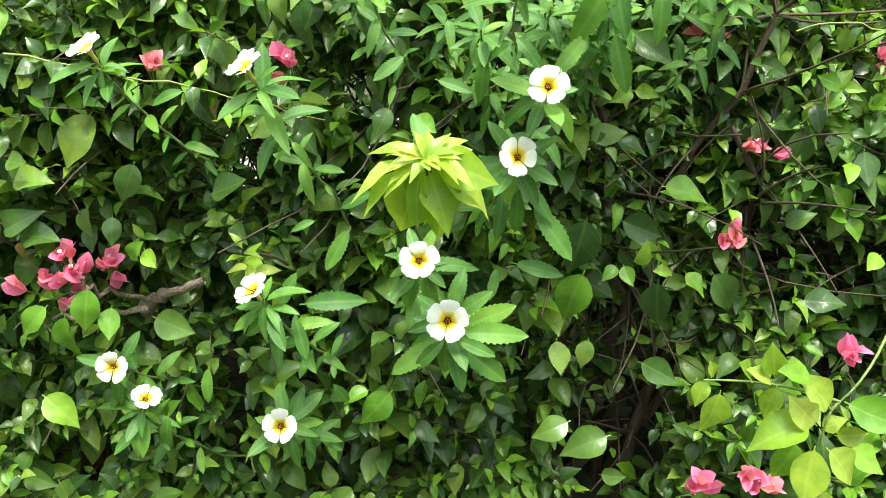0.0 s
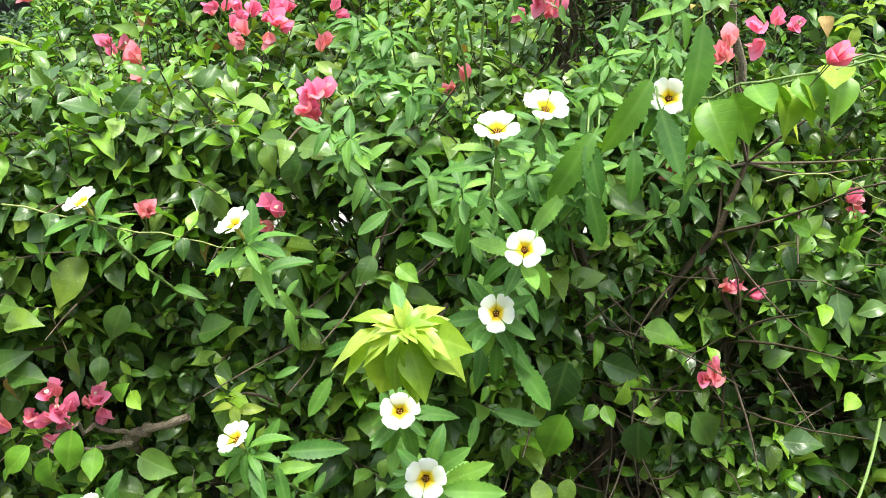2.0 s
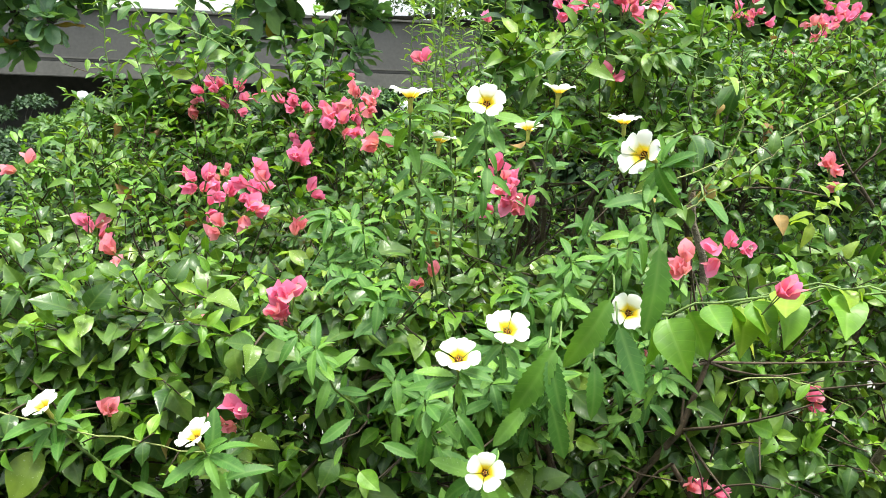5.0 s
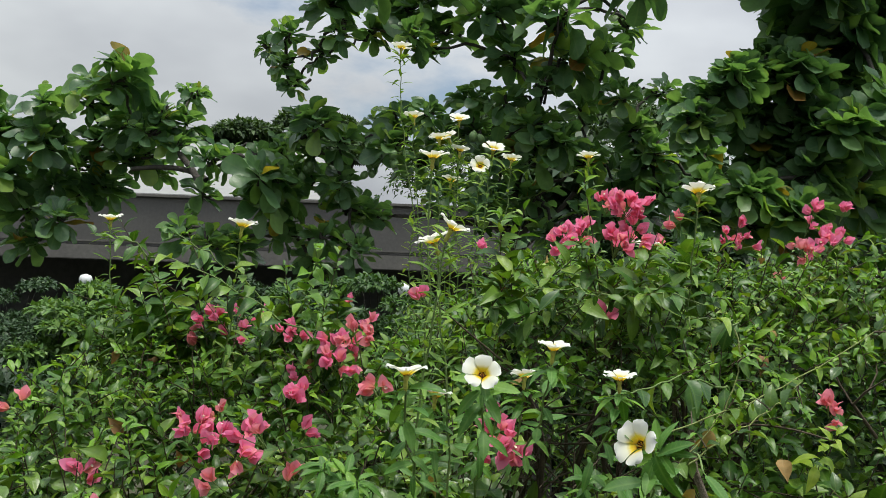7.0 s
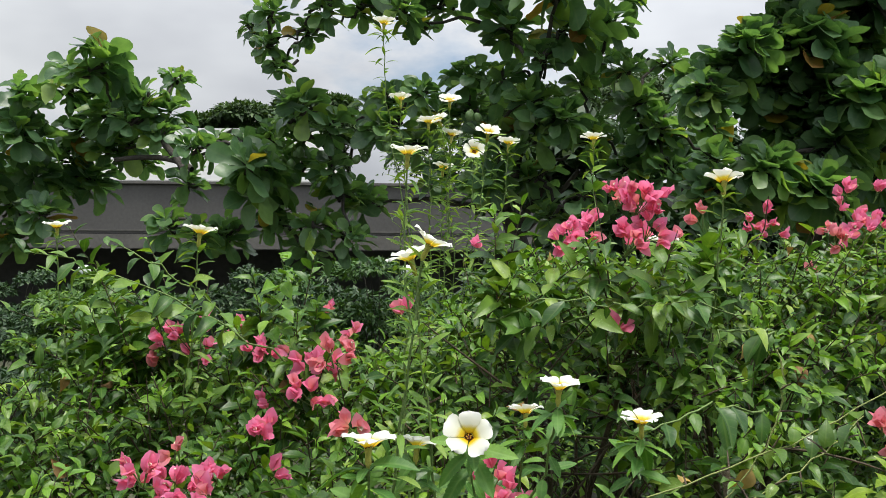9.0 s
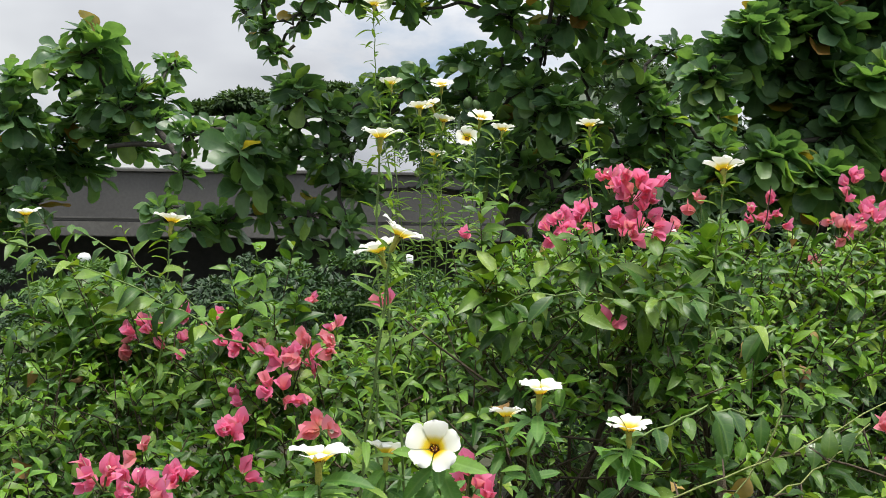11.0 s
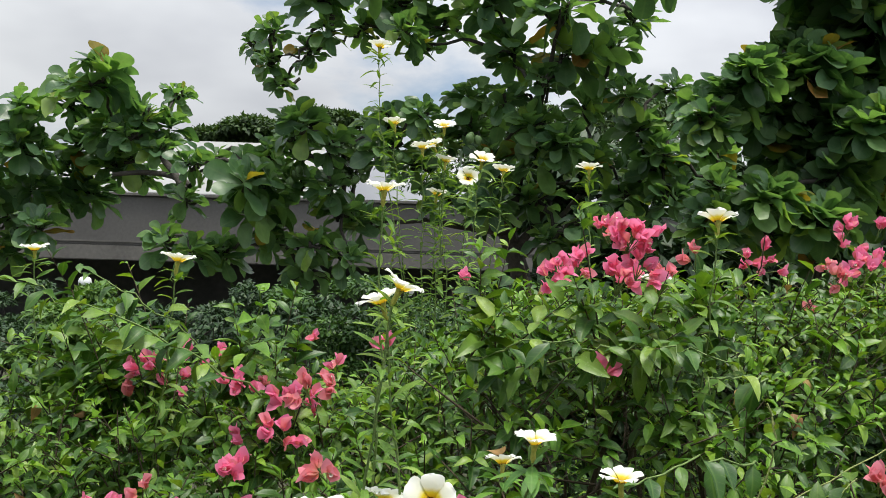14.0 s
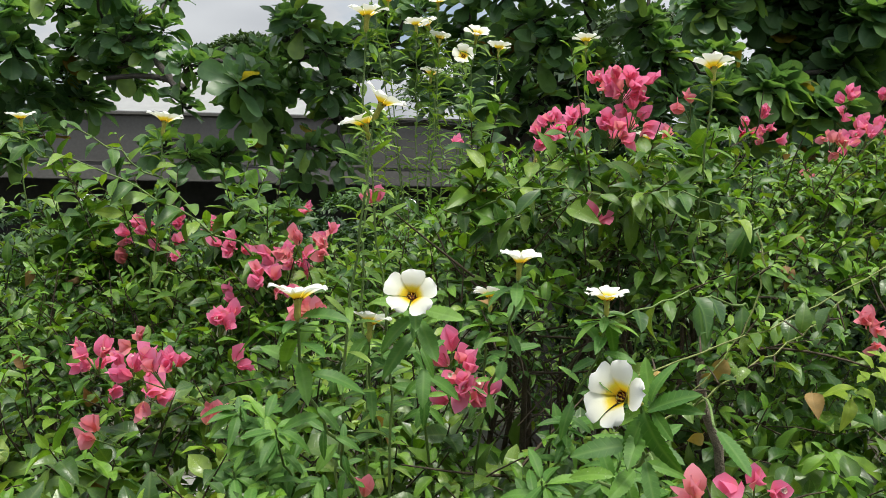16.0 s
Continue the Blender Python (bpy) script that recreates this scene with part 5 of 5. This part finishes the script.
arch(arch_key, (0.4, 1.12, 1.1), (0.5, 0.98, 1.2), (0.62, 0.98, 1.18), 9, 0.06, PALE_MESH, "pale lime leaf", 0.7)
left_key = shrub_of(-0.45, 1.75)
for a7, b7, c7, n7, s7 in (((-0.2, 1.85, 1.34), (-0.38, 1.75, 1.5), (-0.62, 1.7, 1.55), 26, 0.054), ((-0.28, 1.9, 1.36), (-0.36, 1.8, 1.52), (-0.5, 1.76, 1.56), 18, 0.05), ((-0.22, 1.85, 1.38), (-0.22, 1.78, 1.46), (-0.18, 1.75, 1.54), 10, 0.05)):
    arch(left_key, a7, b7, c7, n7, s7, SUN_MESH if n7 > 10 else LIGHT_MESH, "green drooping leaf on an arching shoot")
right_key = shrub_of(0.4, 1.5)
for a7, b7, c7, n7, s7 in (((0.62, 1.6, 1.3), (0.5, 1.45, 1.36), (0.36, 1.4, 1.31), 11, 0.06), ((0.3, 1.75, 1.42), (0.42, 1.62, 1.5), (0.56, 1.58, 1.46), 11, 0.06), ((0.7, 1.75, 1.38), (0.62, 1.6, 1.46), (0.5, 1.55, 1.42), 9, 0.055), ((0.15, 1.8, 1.4), (0.25, 1.65, 1.5), (0.36, 1.6, 1.47), 9, 0.058)):
    arch(right_key, a7, b7, c7, n7, s7, SUN_MESH, "green drooping leaf on an arching shoot")
whorl(shrub_of(0.75, 1.5), (0.65, 1.75, 1.2), (0.77, 1.5, 1.23), (0.2, -0.5, 0.8), 12, 0.05, LIME_MESH, 0.4, "yellow-green young leaf")
whorl(shrub_of(-0.2, 1.0), (-0.15, 1.2, 1.05), (-0.18, 1.08, 1.06), (-0.1, -0.6, 0.3), 5, 0.075, BOUG_MESH, 1.2, "large drooping green leaf")

# long thin runners over the face
for a6, b6, c6 in (((0.36, 1.35, 1.24), (0.55, 1.33, 1.3), (0.79, 1.35, 1.455)), ((0.55, 1.4, 1.43), (0.585, 1.38, 1.33), (0.46, 1.4, 1.2)), ((0.4, 1.3, 1.2), (0.55, 1.28, 1.3), (0.62, 1.3, 1.36)), ((-0.55, 1.05, 0.98), (-0.3, 0.98, 0.96), (-0.16, 1.1, 0.88)), ((0.5, 1.2, 0.98), (0.62, 1.2, 1.02), (0.75, 1.25, 0.9))):
    run = bend(a6, b6, c6, 16)
    run[1:-1] += rng.normal(size=(14, 3)) * 0.002
    part("runner", fill("runner", *tube(run, np.linspace(0.0014, 0.0008, 16), 6), None, RUNNER), shrubs[shrub_of(a6[0], a6[1])], label="long thin yellow-green runner")
    for q in run[2::2]:
        shoot(shrub_of(a6[0], a6[1]), q, rng.normal(size=3) + np.array([0, -0.4, 0.2]), 0.03, 3, 0.032, np.array([0, -0.5, 0.6]), 0.4)

for key, ob in shrubs.items():
    mats = clear_of_flowers(np.concatenate(shrub_mats[key]))
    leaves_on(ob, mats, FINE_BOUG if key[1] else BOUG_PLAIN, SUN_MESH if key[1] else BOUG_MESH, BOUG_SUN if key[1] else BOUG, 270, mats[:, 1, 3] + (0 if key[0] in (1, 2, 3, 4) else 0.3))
    part("young_foliage", fill("young_foliage", *merged(FINE_BOUG if key[1] else SMALL_BOUG, clear_of_flowers(np.concatenate(shrub_young[key]))), YOUNG), ob, label="yellow-green young leaves at the tips", kind="stuff")
    part("brushwood", fill("twigs", *tubes(shrub_twigs[key]), None, BROWN_TWIG), ob, kind="stuff")


# bracts
def bract(fold, curl):
    return strip((0, 0.12, 0.35, 0.6, 0.85, 1.0), (0.05, 0.2, 0.33, 0.34, 0.19, 0.02), fold, curl, 0.3, 0.2, 0.05, 0.3)


PINK_MESH = [fill("bract", *bract(f, c), PINK) for f, c in ((0.3, -0.2), (0.15, 0.25), (0.5, -0.35))]
CORAL_MESH = [fill("bract", *bract(f, c), CORAL) for f, c in ((0.3, -0.2), (0.2, 0.3), (0.6, -0.4))]


def bract_cluster(x, y, z, florets, old=False, size=0.031):
    """Papery florets of three bracts each, on short stalks, some with a cream tube flower."""
    ob = shrubs[shrub_of(x, y)]
    c = np.array([x, y, z])
    rods, tips = [], []
    root = c + np.array([rng.normal() * 0.01, 0.02, -0.025])
    for k in range(florets + 1 if florets > 2 else 2):
        d = unit(rng.normal(size=3) + np.array([0, -0.45, 0.5]))
        tip = c + d * np.array([1.15, 0.9, 0.9]) * (0.008 + 0.0095 * florets ** 0.6 * (rng.random() if k else 0.0))
        tips.append((tip, unit(d * 0.8 + np.array([0, -0.25, 0.5]))))
        rods.append(tube(bend(root, (root + tip) / 2, tip, 4), 0.001, 4))
    stalks = part("inflorescence", fill("flower_stalk", *tubes(rods), None, GREEN_STEM), ob, label="faded coral bracts" if old else "bright pink papery bracts")
    for tip, axis in tips:
        side = unit(np.cross(axis, (0.4, 0.9, 0.2)))
        other = np.cross(axis, side)
        turn = rng.random() * 6.28
        for k in range(3):
            a3 = turn + k * 2.094
            radial = side * math.cos(a3) + other * math.sin(a3)
            open_by = rng.uniform(0.1, 0.6)
            m = frames_of(tip, radial * open_by + axis * 0.75, axis * open_by - radial * 0.75, size * rng.uniform(0.8, 1.15))[0]
            sub("bract", (CORAL_MESH if old or rng.random() < 0.18 else PINK_MESH)[k], stalks, Matrix(m.tolist()))
        if rng.random() < 0.3:
            a4, b4 = tip, tip + axis * size * 0.6
            t = tube([a4, b4, b4 + axis * 0.002], [0.0012, 0.0012, 0.0035], 6)
            sub("tube_flower", fill("tube_flower", *t, None, TUBE), stalks, Matrix(), "cream tube flower")


for x, y, z, n, old in FRONT_PINK + BROW_PINK + LEFT_PINK + BACK_PINK + RIGHT_PINK + FAR_PINK:
    bract_cluster(x, y, z, n, bool(old))

# the thick old limb that stands out of the front
limb_key = shrub_of(-0.45, 1.1)
for a5, b5, c5, r0, r1 in (((-0.35, 1.35, 0.35), (-0.52, 1.2, 0.5), (-0.46, 1.16, 0.57), 0.013, 0.011), ((-0.46, 1.16, 0.57), (-0.42, 1.13, 0.6), (-0.36, 1.12, 0.625), 0.009, 0.006), ((-0.46, 1.15, 0.575), (-0.5, 1.09, 0.63), (-0.53, 1.05, 0.64), 0.004, 0.0025), ((-0.46, 1.14, 0.565), (-0.52, 1.1, 0.58), (-0.6, 1.12, 0.56), 0.005, 0.002)):
    run = bend(a5, b5, c5, 10)
    run[1:-1] += rng.normal(size=(8, 3)) * 0.003
    part("branch", fill("branch", *tube(run, np.linspace(r0, r1, 10) * rng.uniform(0.85, 1.2, 10), 9), None, OLD_WOOD), shrubs[limb_key], label="gnarled grey-brown old branch")


DRY = leaf_material("dry_leaf", [(0.0, (0.2, 0.1, 0.04)), (0.5, (0.32, 0.19, 0.07)), (1.0, (0.4, 0.3, 0.1))], (0.4, 0.3, 0.15), 0.7, 0.15)
DRY_MESH = leaf_meshes("dry_leaf", [BOUG_LEAVES[4], BOUG_LEAVES[5]], DRY)
for key, ob in shrubs.items():
    for k in range(4):
        x = rng.uniform(*BANDS[key[0]])
        y = rng.uniform(1.2, 1.6) if key[1] == 0 else rng.uniform(1.65, 2.3)
        z = top_z(x, y) + rng.uniform(-0.03, 0.03)
        if key[1] == 0 and k < 2:
            z = rng.uniform(0.3, 0.95)
            y = front_y(x, z) - 0.02
        part("leaf", DRY_MESH[k % 2], ob, Matrix(frames_of((x, y, z), rng.normal(size=3) + np.array([0, 0, -0.8]), rng.normal(size=3) + np.array([0, -0.6, 0.4]), rng.uniform(0.03, 0.05))[0].tolist()), "dry brown curled leaf")
for a8, b8, c8 in (((0.86, 1.5, 0.3), (0.7, 1.28, 0.75), (0.86, 1.22, 1.02)), ((-0.2, 1.6, 0.2), (-0.38, 1.45, 0.6), (-0.3, 1.3, 0.95)), ((0.55, 1.7, 0.4), (0.62, 1.5, 0.9), (0.5, 1.45, 1.25))):
    run = bend(a8, b8, c8, 12)
    run[1:-1] += rng.normal(size=(10, 3)) * 0.004
    part("branch", fill("branch", *tube(run, np.linspace(0.011, 0.006, 12), 9), None, OLD_WOOD), shrubs[shrub_of(a8[0], a8[1])], label="bent grey-brown old branch")


# ---------------------------------------------------------------- white-flowered plants
def petal_shape():
    pts, uvs, quads = [], [], []
    st = (0, 0.14, 0.27, 0.4, 0.55, 0.72, 0.87, 0.96, 1.0)
    wd = (0.04, 0.07, 0.13, 0.25, 0.38, 0.47, 0.45, 0.33, 0.16)
    reach = (0.03, 0.09, 0.19, 0.33, 0.5, 0.69, 0.86, 0.96, 1.0)
    rise = (0.0, 0.11, 0.24, 0.38, 0.5, 0.58, 0.62, 0.61, 0.58)
    for s, w, r, h in zip(st, wd, reach, rise):
        for j in (-1, -0.5, 0, 0.5, 1):
            rim = 1 - 0.05 * abs(j) ** 2 * s + 0.02 * math.cos(7 * j)
            z = h + 0.12 * abs(j) * w * (1 - s) + 0.08 * s * s * math.sin(5 * j + 4 * s) - 0.02 * (j > 0.4)
            pts.append((j * w, r * rim, z))
            uvs.append((0.5 + 0.5 * j, s))
    for i in range(len(st) - 1):
        for j in range(4):
            k = 5 * i + j
            quads.append((k, k + 1, k + 6, k + 5))
    return np.array(pts), np.array(quads), np.array(uvs)


PETAL_MESH = fill("petal", *petal_shape(), WHITE_PETAL)
MAROON = plain_material("maroon_centre", (0.08, 0.012, 0.006), (0.16, 0.03, 0.01), 300.0, 0.7)
YELLOW = plain_material("yellow_anther", (0.6, 0.36, 0.02), (0.75, 0.5, 0.05), 300.0, 0.7)
CALYX_SKIN = plain_material("yellow_green_calyx", (0.3, 0.33, 0.06), (0.5, 0.46, 0.08), 200.0, 0.6)
CALYX_MESH = fill("calyx", *tube([(0, 0, -0.016), (0, 0, -0.010), (0, 0, -0.002), (0, 0, 0.006), (0, 0, 0.0085)], [0.0015, 0.0038, 0.0032, 0.0048, 0.0056], 8), None, CALYX_SKIN)
CENTRE_MESH = fill("centre", *tube([(0, 0, 0.001), (0, 0, 0.0048), (0, 0, 0.006), (0, 0, 0.0063)], [0.002, 0.0036, 0.003, 0.0004], 12), None, MAROON)
ANTHER_MESH = fill("anthers", *tubes([tube([(0.0018 * math.cos(k * 1.257), 0.0018 * math.sin(k * 1.257), 0.005), (0.003 * math.cos(k * 1.257), 0.0026 * math.sin(k * 1.257), 0.0085), (0.0032 * math.cos(k * 1.257), 0.0027 * math.sin(k * 1.257), 0.0092)], [0.0005, 0.0008, 0.0002], 5) for k in range(5)]), None, YELLOW)


def flower(plant, p, face, size):
    """Five broad overlapping petals round a dark throat, in a green calyx."""
    z = unit(np.array(face, dtype=float))
    x = unit(np.cross(z, (0.2, 0.9, 0.4)))
    y = np.cross(z, x)
    m = Matrix.Identity(4)
    for k in range(3):
        m[k][0], m[k][1], m[k][2], m[k][3] = x[k], y[k], z[k], p[k]
    body = part("flower", CALYX_MESH, plant, m @ Matrix.Scale(size / 0.028, 4))
    turn = rng.random() * 360
    for k in range(5):
        sub("petal", PETAL_MESH, body, pose(0, 0, 0.001 + 0.0003 * k, rng.uniform(-7, 5), 4, turn + 72 * k + rng.uniform(-5, 5)) @ Matrix.Scale(0.029 * rng.uniform(0.94, 1.06), 4), "white petal with yellow base")
    sub("centre", CENTRE_MESH, body, Matrix(), "maroon throat")
    sub("anthers", ANTHER_MESH, body, Matrix())


FACES = {"w": (-0.42, -0.3, 0.85), "f": (0.0, -0.85, 0.55), "u": (0.03, 0.06, 1.0), "h": (0.05, -0.5, 0.8), "d": (-0.72, -0.5, 0.3), "r": (0.35, -0.3, 0.9), "l": (-0.45, -0.35, 0.85), "a": (0.42, -0.12, 0.85), "c": (-0.35, -0.05, 0.95)}


def white_plant(base, flowers, label, size, leaf, bare, tips=(), singles=200, hanging=()):
    """Stems from one root, serrate leaves along them and in a ruff under each flower."""
    ob = tagged(empty("turnera_plant", *base, 0.0), label, "flowering plant", "white flowers in the hedge")
    mats, open_faces = [], []
    for item in list(flowers) + [(*t, "") for t in tips]:
        p, code = np.array(item[:3]), item[3]
        face = unit(np.array(FACES[code] if code else (rng.normal() * 0.3, -0.35, 0.9)) + rng.normal(size=3) * 0.06)
        if code:
            open_faces.append((p, face))
            flower(ob, p, face, size * rng.uniform(0.93, 1.07))
        under = p - face * 0.012
        root = np.array([base[0] + rng.normal() * 0.04, base[1] + rng.normal() * 0.04, -0.01])
        lean = unit(face * 0.35 + np.array([0, 0, 0.8 if bare else 0.5]) + (np.array([0, -0.3, 0]) if not bare else 0))
        knee = under - lean * (0.42 if bare else 0.22)
        knee = knee * 0.75 + np.array([base[0], base[1], knee[2]]) * 0.25
        run = np.concatenate([bend(root, np.array([*base, knee[2] * 0.6]), knee, 7)[:-1], bend(knee, under - lean * (0.15 if bare else 0.08), under, 10)])
        run[2:-2] += rng.normal(size=(len(run) - 4, 3)) * 0.003
        part("stem", fill("stem", *tube(run, np.linspace(0.0024, 0.0014, len(run)), 6), None, GREEN_STEM), ob)
        upper = run[6:]
        seg = np.concatenate([[0], np.cumsum(np.linalg.norm(np.diff(upper, axis=0), axis=1))])
        total = seg[-1]
        n = int(total / (0.0105 if bare else 0.014)) + 1
        d = np.linspace(0.0, total, n)
        at = np.stack([np.interp(d, seg, upper[:, k]) for k in range(3)], 1)
        axis = unit(np.gradient(at, axis=0)) if n > 2 else np.tile(lean, (n, 1))
        side = unit(np.cross(axis, (1.0, 0.3, 0.2)))
        other = np.cross(axis, side)
        ang = rng.random() * 6 + np.arange(n) * 2.4
        radial = side * np.cos(ang)[:, None] + other * np.sin(ang)[:, None]
        f = (d / max(total, 1e-6))[:, None]
        way = radial + axis * (0.4 + 0.5 * f ** 3) + np.array([0, 0, -0.25 if not bare else -0.05]) + rng.normal(size=(n, 3)) * 0.12
        up = axis * 0.8 + np.array([0, -0.3, 0.5]) + rng.normal(size=(n, 3)) * 0.15
        s = leaf * rng.uniform(0.6, 1.15, n) * (1.0 if bare else (0.55 + 0.6 * f[:, 0] - 0.25 * f[:, 0] ** 8))
        mats.append(frames_of(at, way, up, s))
        # ruff of leaves under the flower
        k = 8
        ang = rng.random() * 6 + np.arange(k) * 2.4
        s1 = unit(np.cross(face, (1.0, 0.3, 0.2)))
        s2 = np.cross(face, s1)
        radial = s1 * np.cos(ang)[:, None] + s2 * np.sin(ang)[:, None]
        way = radial + face * rng.uniform(-0.1, 0.55, (k, 1)) + np.array([0, 0, -0.22 if not bare else 0.1])
        mats.append(frames_of(under - face * rng.uniform(0, 0.02, (k, 1)), way, face + np.array([0, 0, 0.2]), leaf * (0.95 if not bare else 0.9) * rng.uniform(0.5, 1.15, k)))
    for x, y, z, dx, dy, dz in hanging:
        v = np.array([dx, dy, dz])
        stem_to = np.array([x, y, z])
        part("stem", fill("stem", *tube(bend(stem_to + np.array([0.02, 0.12, -0.02]), stem_to + np.array([0.01, 0.05, 0.03]), stem_to, 6), 0.0013, 5), None, GREEN_STEM), ob)
        part("leaf", TURN_MESH[rng.integers(0, 3)], ob, Matrix(frames_of(stem_to, v, np.array([rng.normal() * 0.3, -0.9, 0.3]), np.linalg.norm(v) * 0.95)[0].tolist()), "long drooping serrate leaf")
    mats = np.concatenate(mats)
    middle = mats[:, :3, 3] + 0.55 * mats[:, :3, 1]
    keep = np.ones(len(mats), bool)
    for p, face in open_faces:
        d = middle - p
        along = np.clip(d @ face, 0.004, 0.13)
        keep &= (np.linalg.norm(d - along[:, None] * face, axis=1) > 0.034) | (d @ face < 0.012)
    mats = mats[keep]
    leaves_on(ob, mats, NARROW_LEAVES if bare else TURN_LEAVES, NARROW_MESH if bare else TURN_MESH, PALE_TURN if bare else TURN_LEAF, singles, mats[:, 1, 3])
    return ob


HANGING = [(0.275, 1.02, 1.162, -0.056, -0.05, -0.092), (0.326, 1.02, 1.231, -0.008, -0.05, -0.119), (0.281, 1.02, 1.126, 0.029, -0.05, -0.085), (0.212, 1.02, 1.095, -0.064, -0.05, -0.087), (0.256, 1.02, 1.074, 0.001, -0.05, -0.06), (0.199, 1.02, 1.087, 0.01, -0.05, -0.074), (0.374, 1.02, 1.286, 0.019, -0.05, -0.025)]
def clear(p, flowers, gap):
    return all((p[0] - q[0]) ** 2 + (p[2] - q[2]) ** 2 > gap * gap for q in flowers)


front_tips = [(rng.uniform(-0.3, 0.28), rng.uniform(0.9, 1.02), rng.uniform(0.62, 0.98)) for _ in range(5)]
mid_tips = []
for _ in range(66):
    x, y = rng.uniform(-0.14, 0.42), rng.uniform(1.0, 1.42)
    tip = (x, y, top_z(x, max(y, 1.1)) + rng.uniform(-0.04, 0.1))
    if clear(tip, MID_WHITE, 0.06):
        mid_tips.append(tip)
front_tips = [q for q in front_tips if clear(q, FRONT_WHITE, 0.12)]
front_plant = white_plant((-0.08, 1.28), FRONT_WHITE, "leafy plant with open white yellow-eyed flowers", 0.0225, 0.064, False, front_tips, 280)
for k, (x, y, z, tx, tz) in enumerate(SERRATE_SET + SERRATE_MORE):
    v = np.array([tx - x, -0.02, tz - z])
    size = 1.05 * float(np.linalg.norm(v))
    part("leaf", TURN_MESH[k % 3], front_plant, Matrix(frames_of((x, y, z), v + np.array([0, 0, 0.2 * size]), np.array([0.15 * (k % 3 - 1), -0.75, 0.6]), size)[0].tolist()), "large drooping serrate leaf")
white_plant((0.14, 1.6), MID_WHITE, "white-flowered plant standing up through the hedge top", 0.025, 0.05, False, mid_tips, 280, HANGING)
white_plant((0.07, 1.4), UPRIGHT_WHITE, "slender upright stems with white flowers and narrow leaves", 0.026, 0.04, True, singles=120)
white_plant((0.12, 2.72), TALL_WHITE, "tall thin-stemmed plant with many white flowers", 0.033, 0.052, True, [(rng.uniform(-0.05, 0.28), rng.uniform(2.6, 2.82), rng.uniform(1.45, 1.68)) for _ in range(6)], 250)
white_plant((0.53, 2.05), SIDE_WHITE, "white-flowered stems among the pink bracts", 0.031, 0.045, True, singles=100)
white_plant((-0.5, 2.0), LEFT_WHITE, "two slender white-flowered stems above the hedge", 0.03, 0.045, True, singles=80)
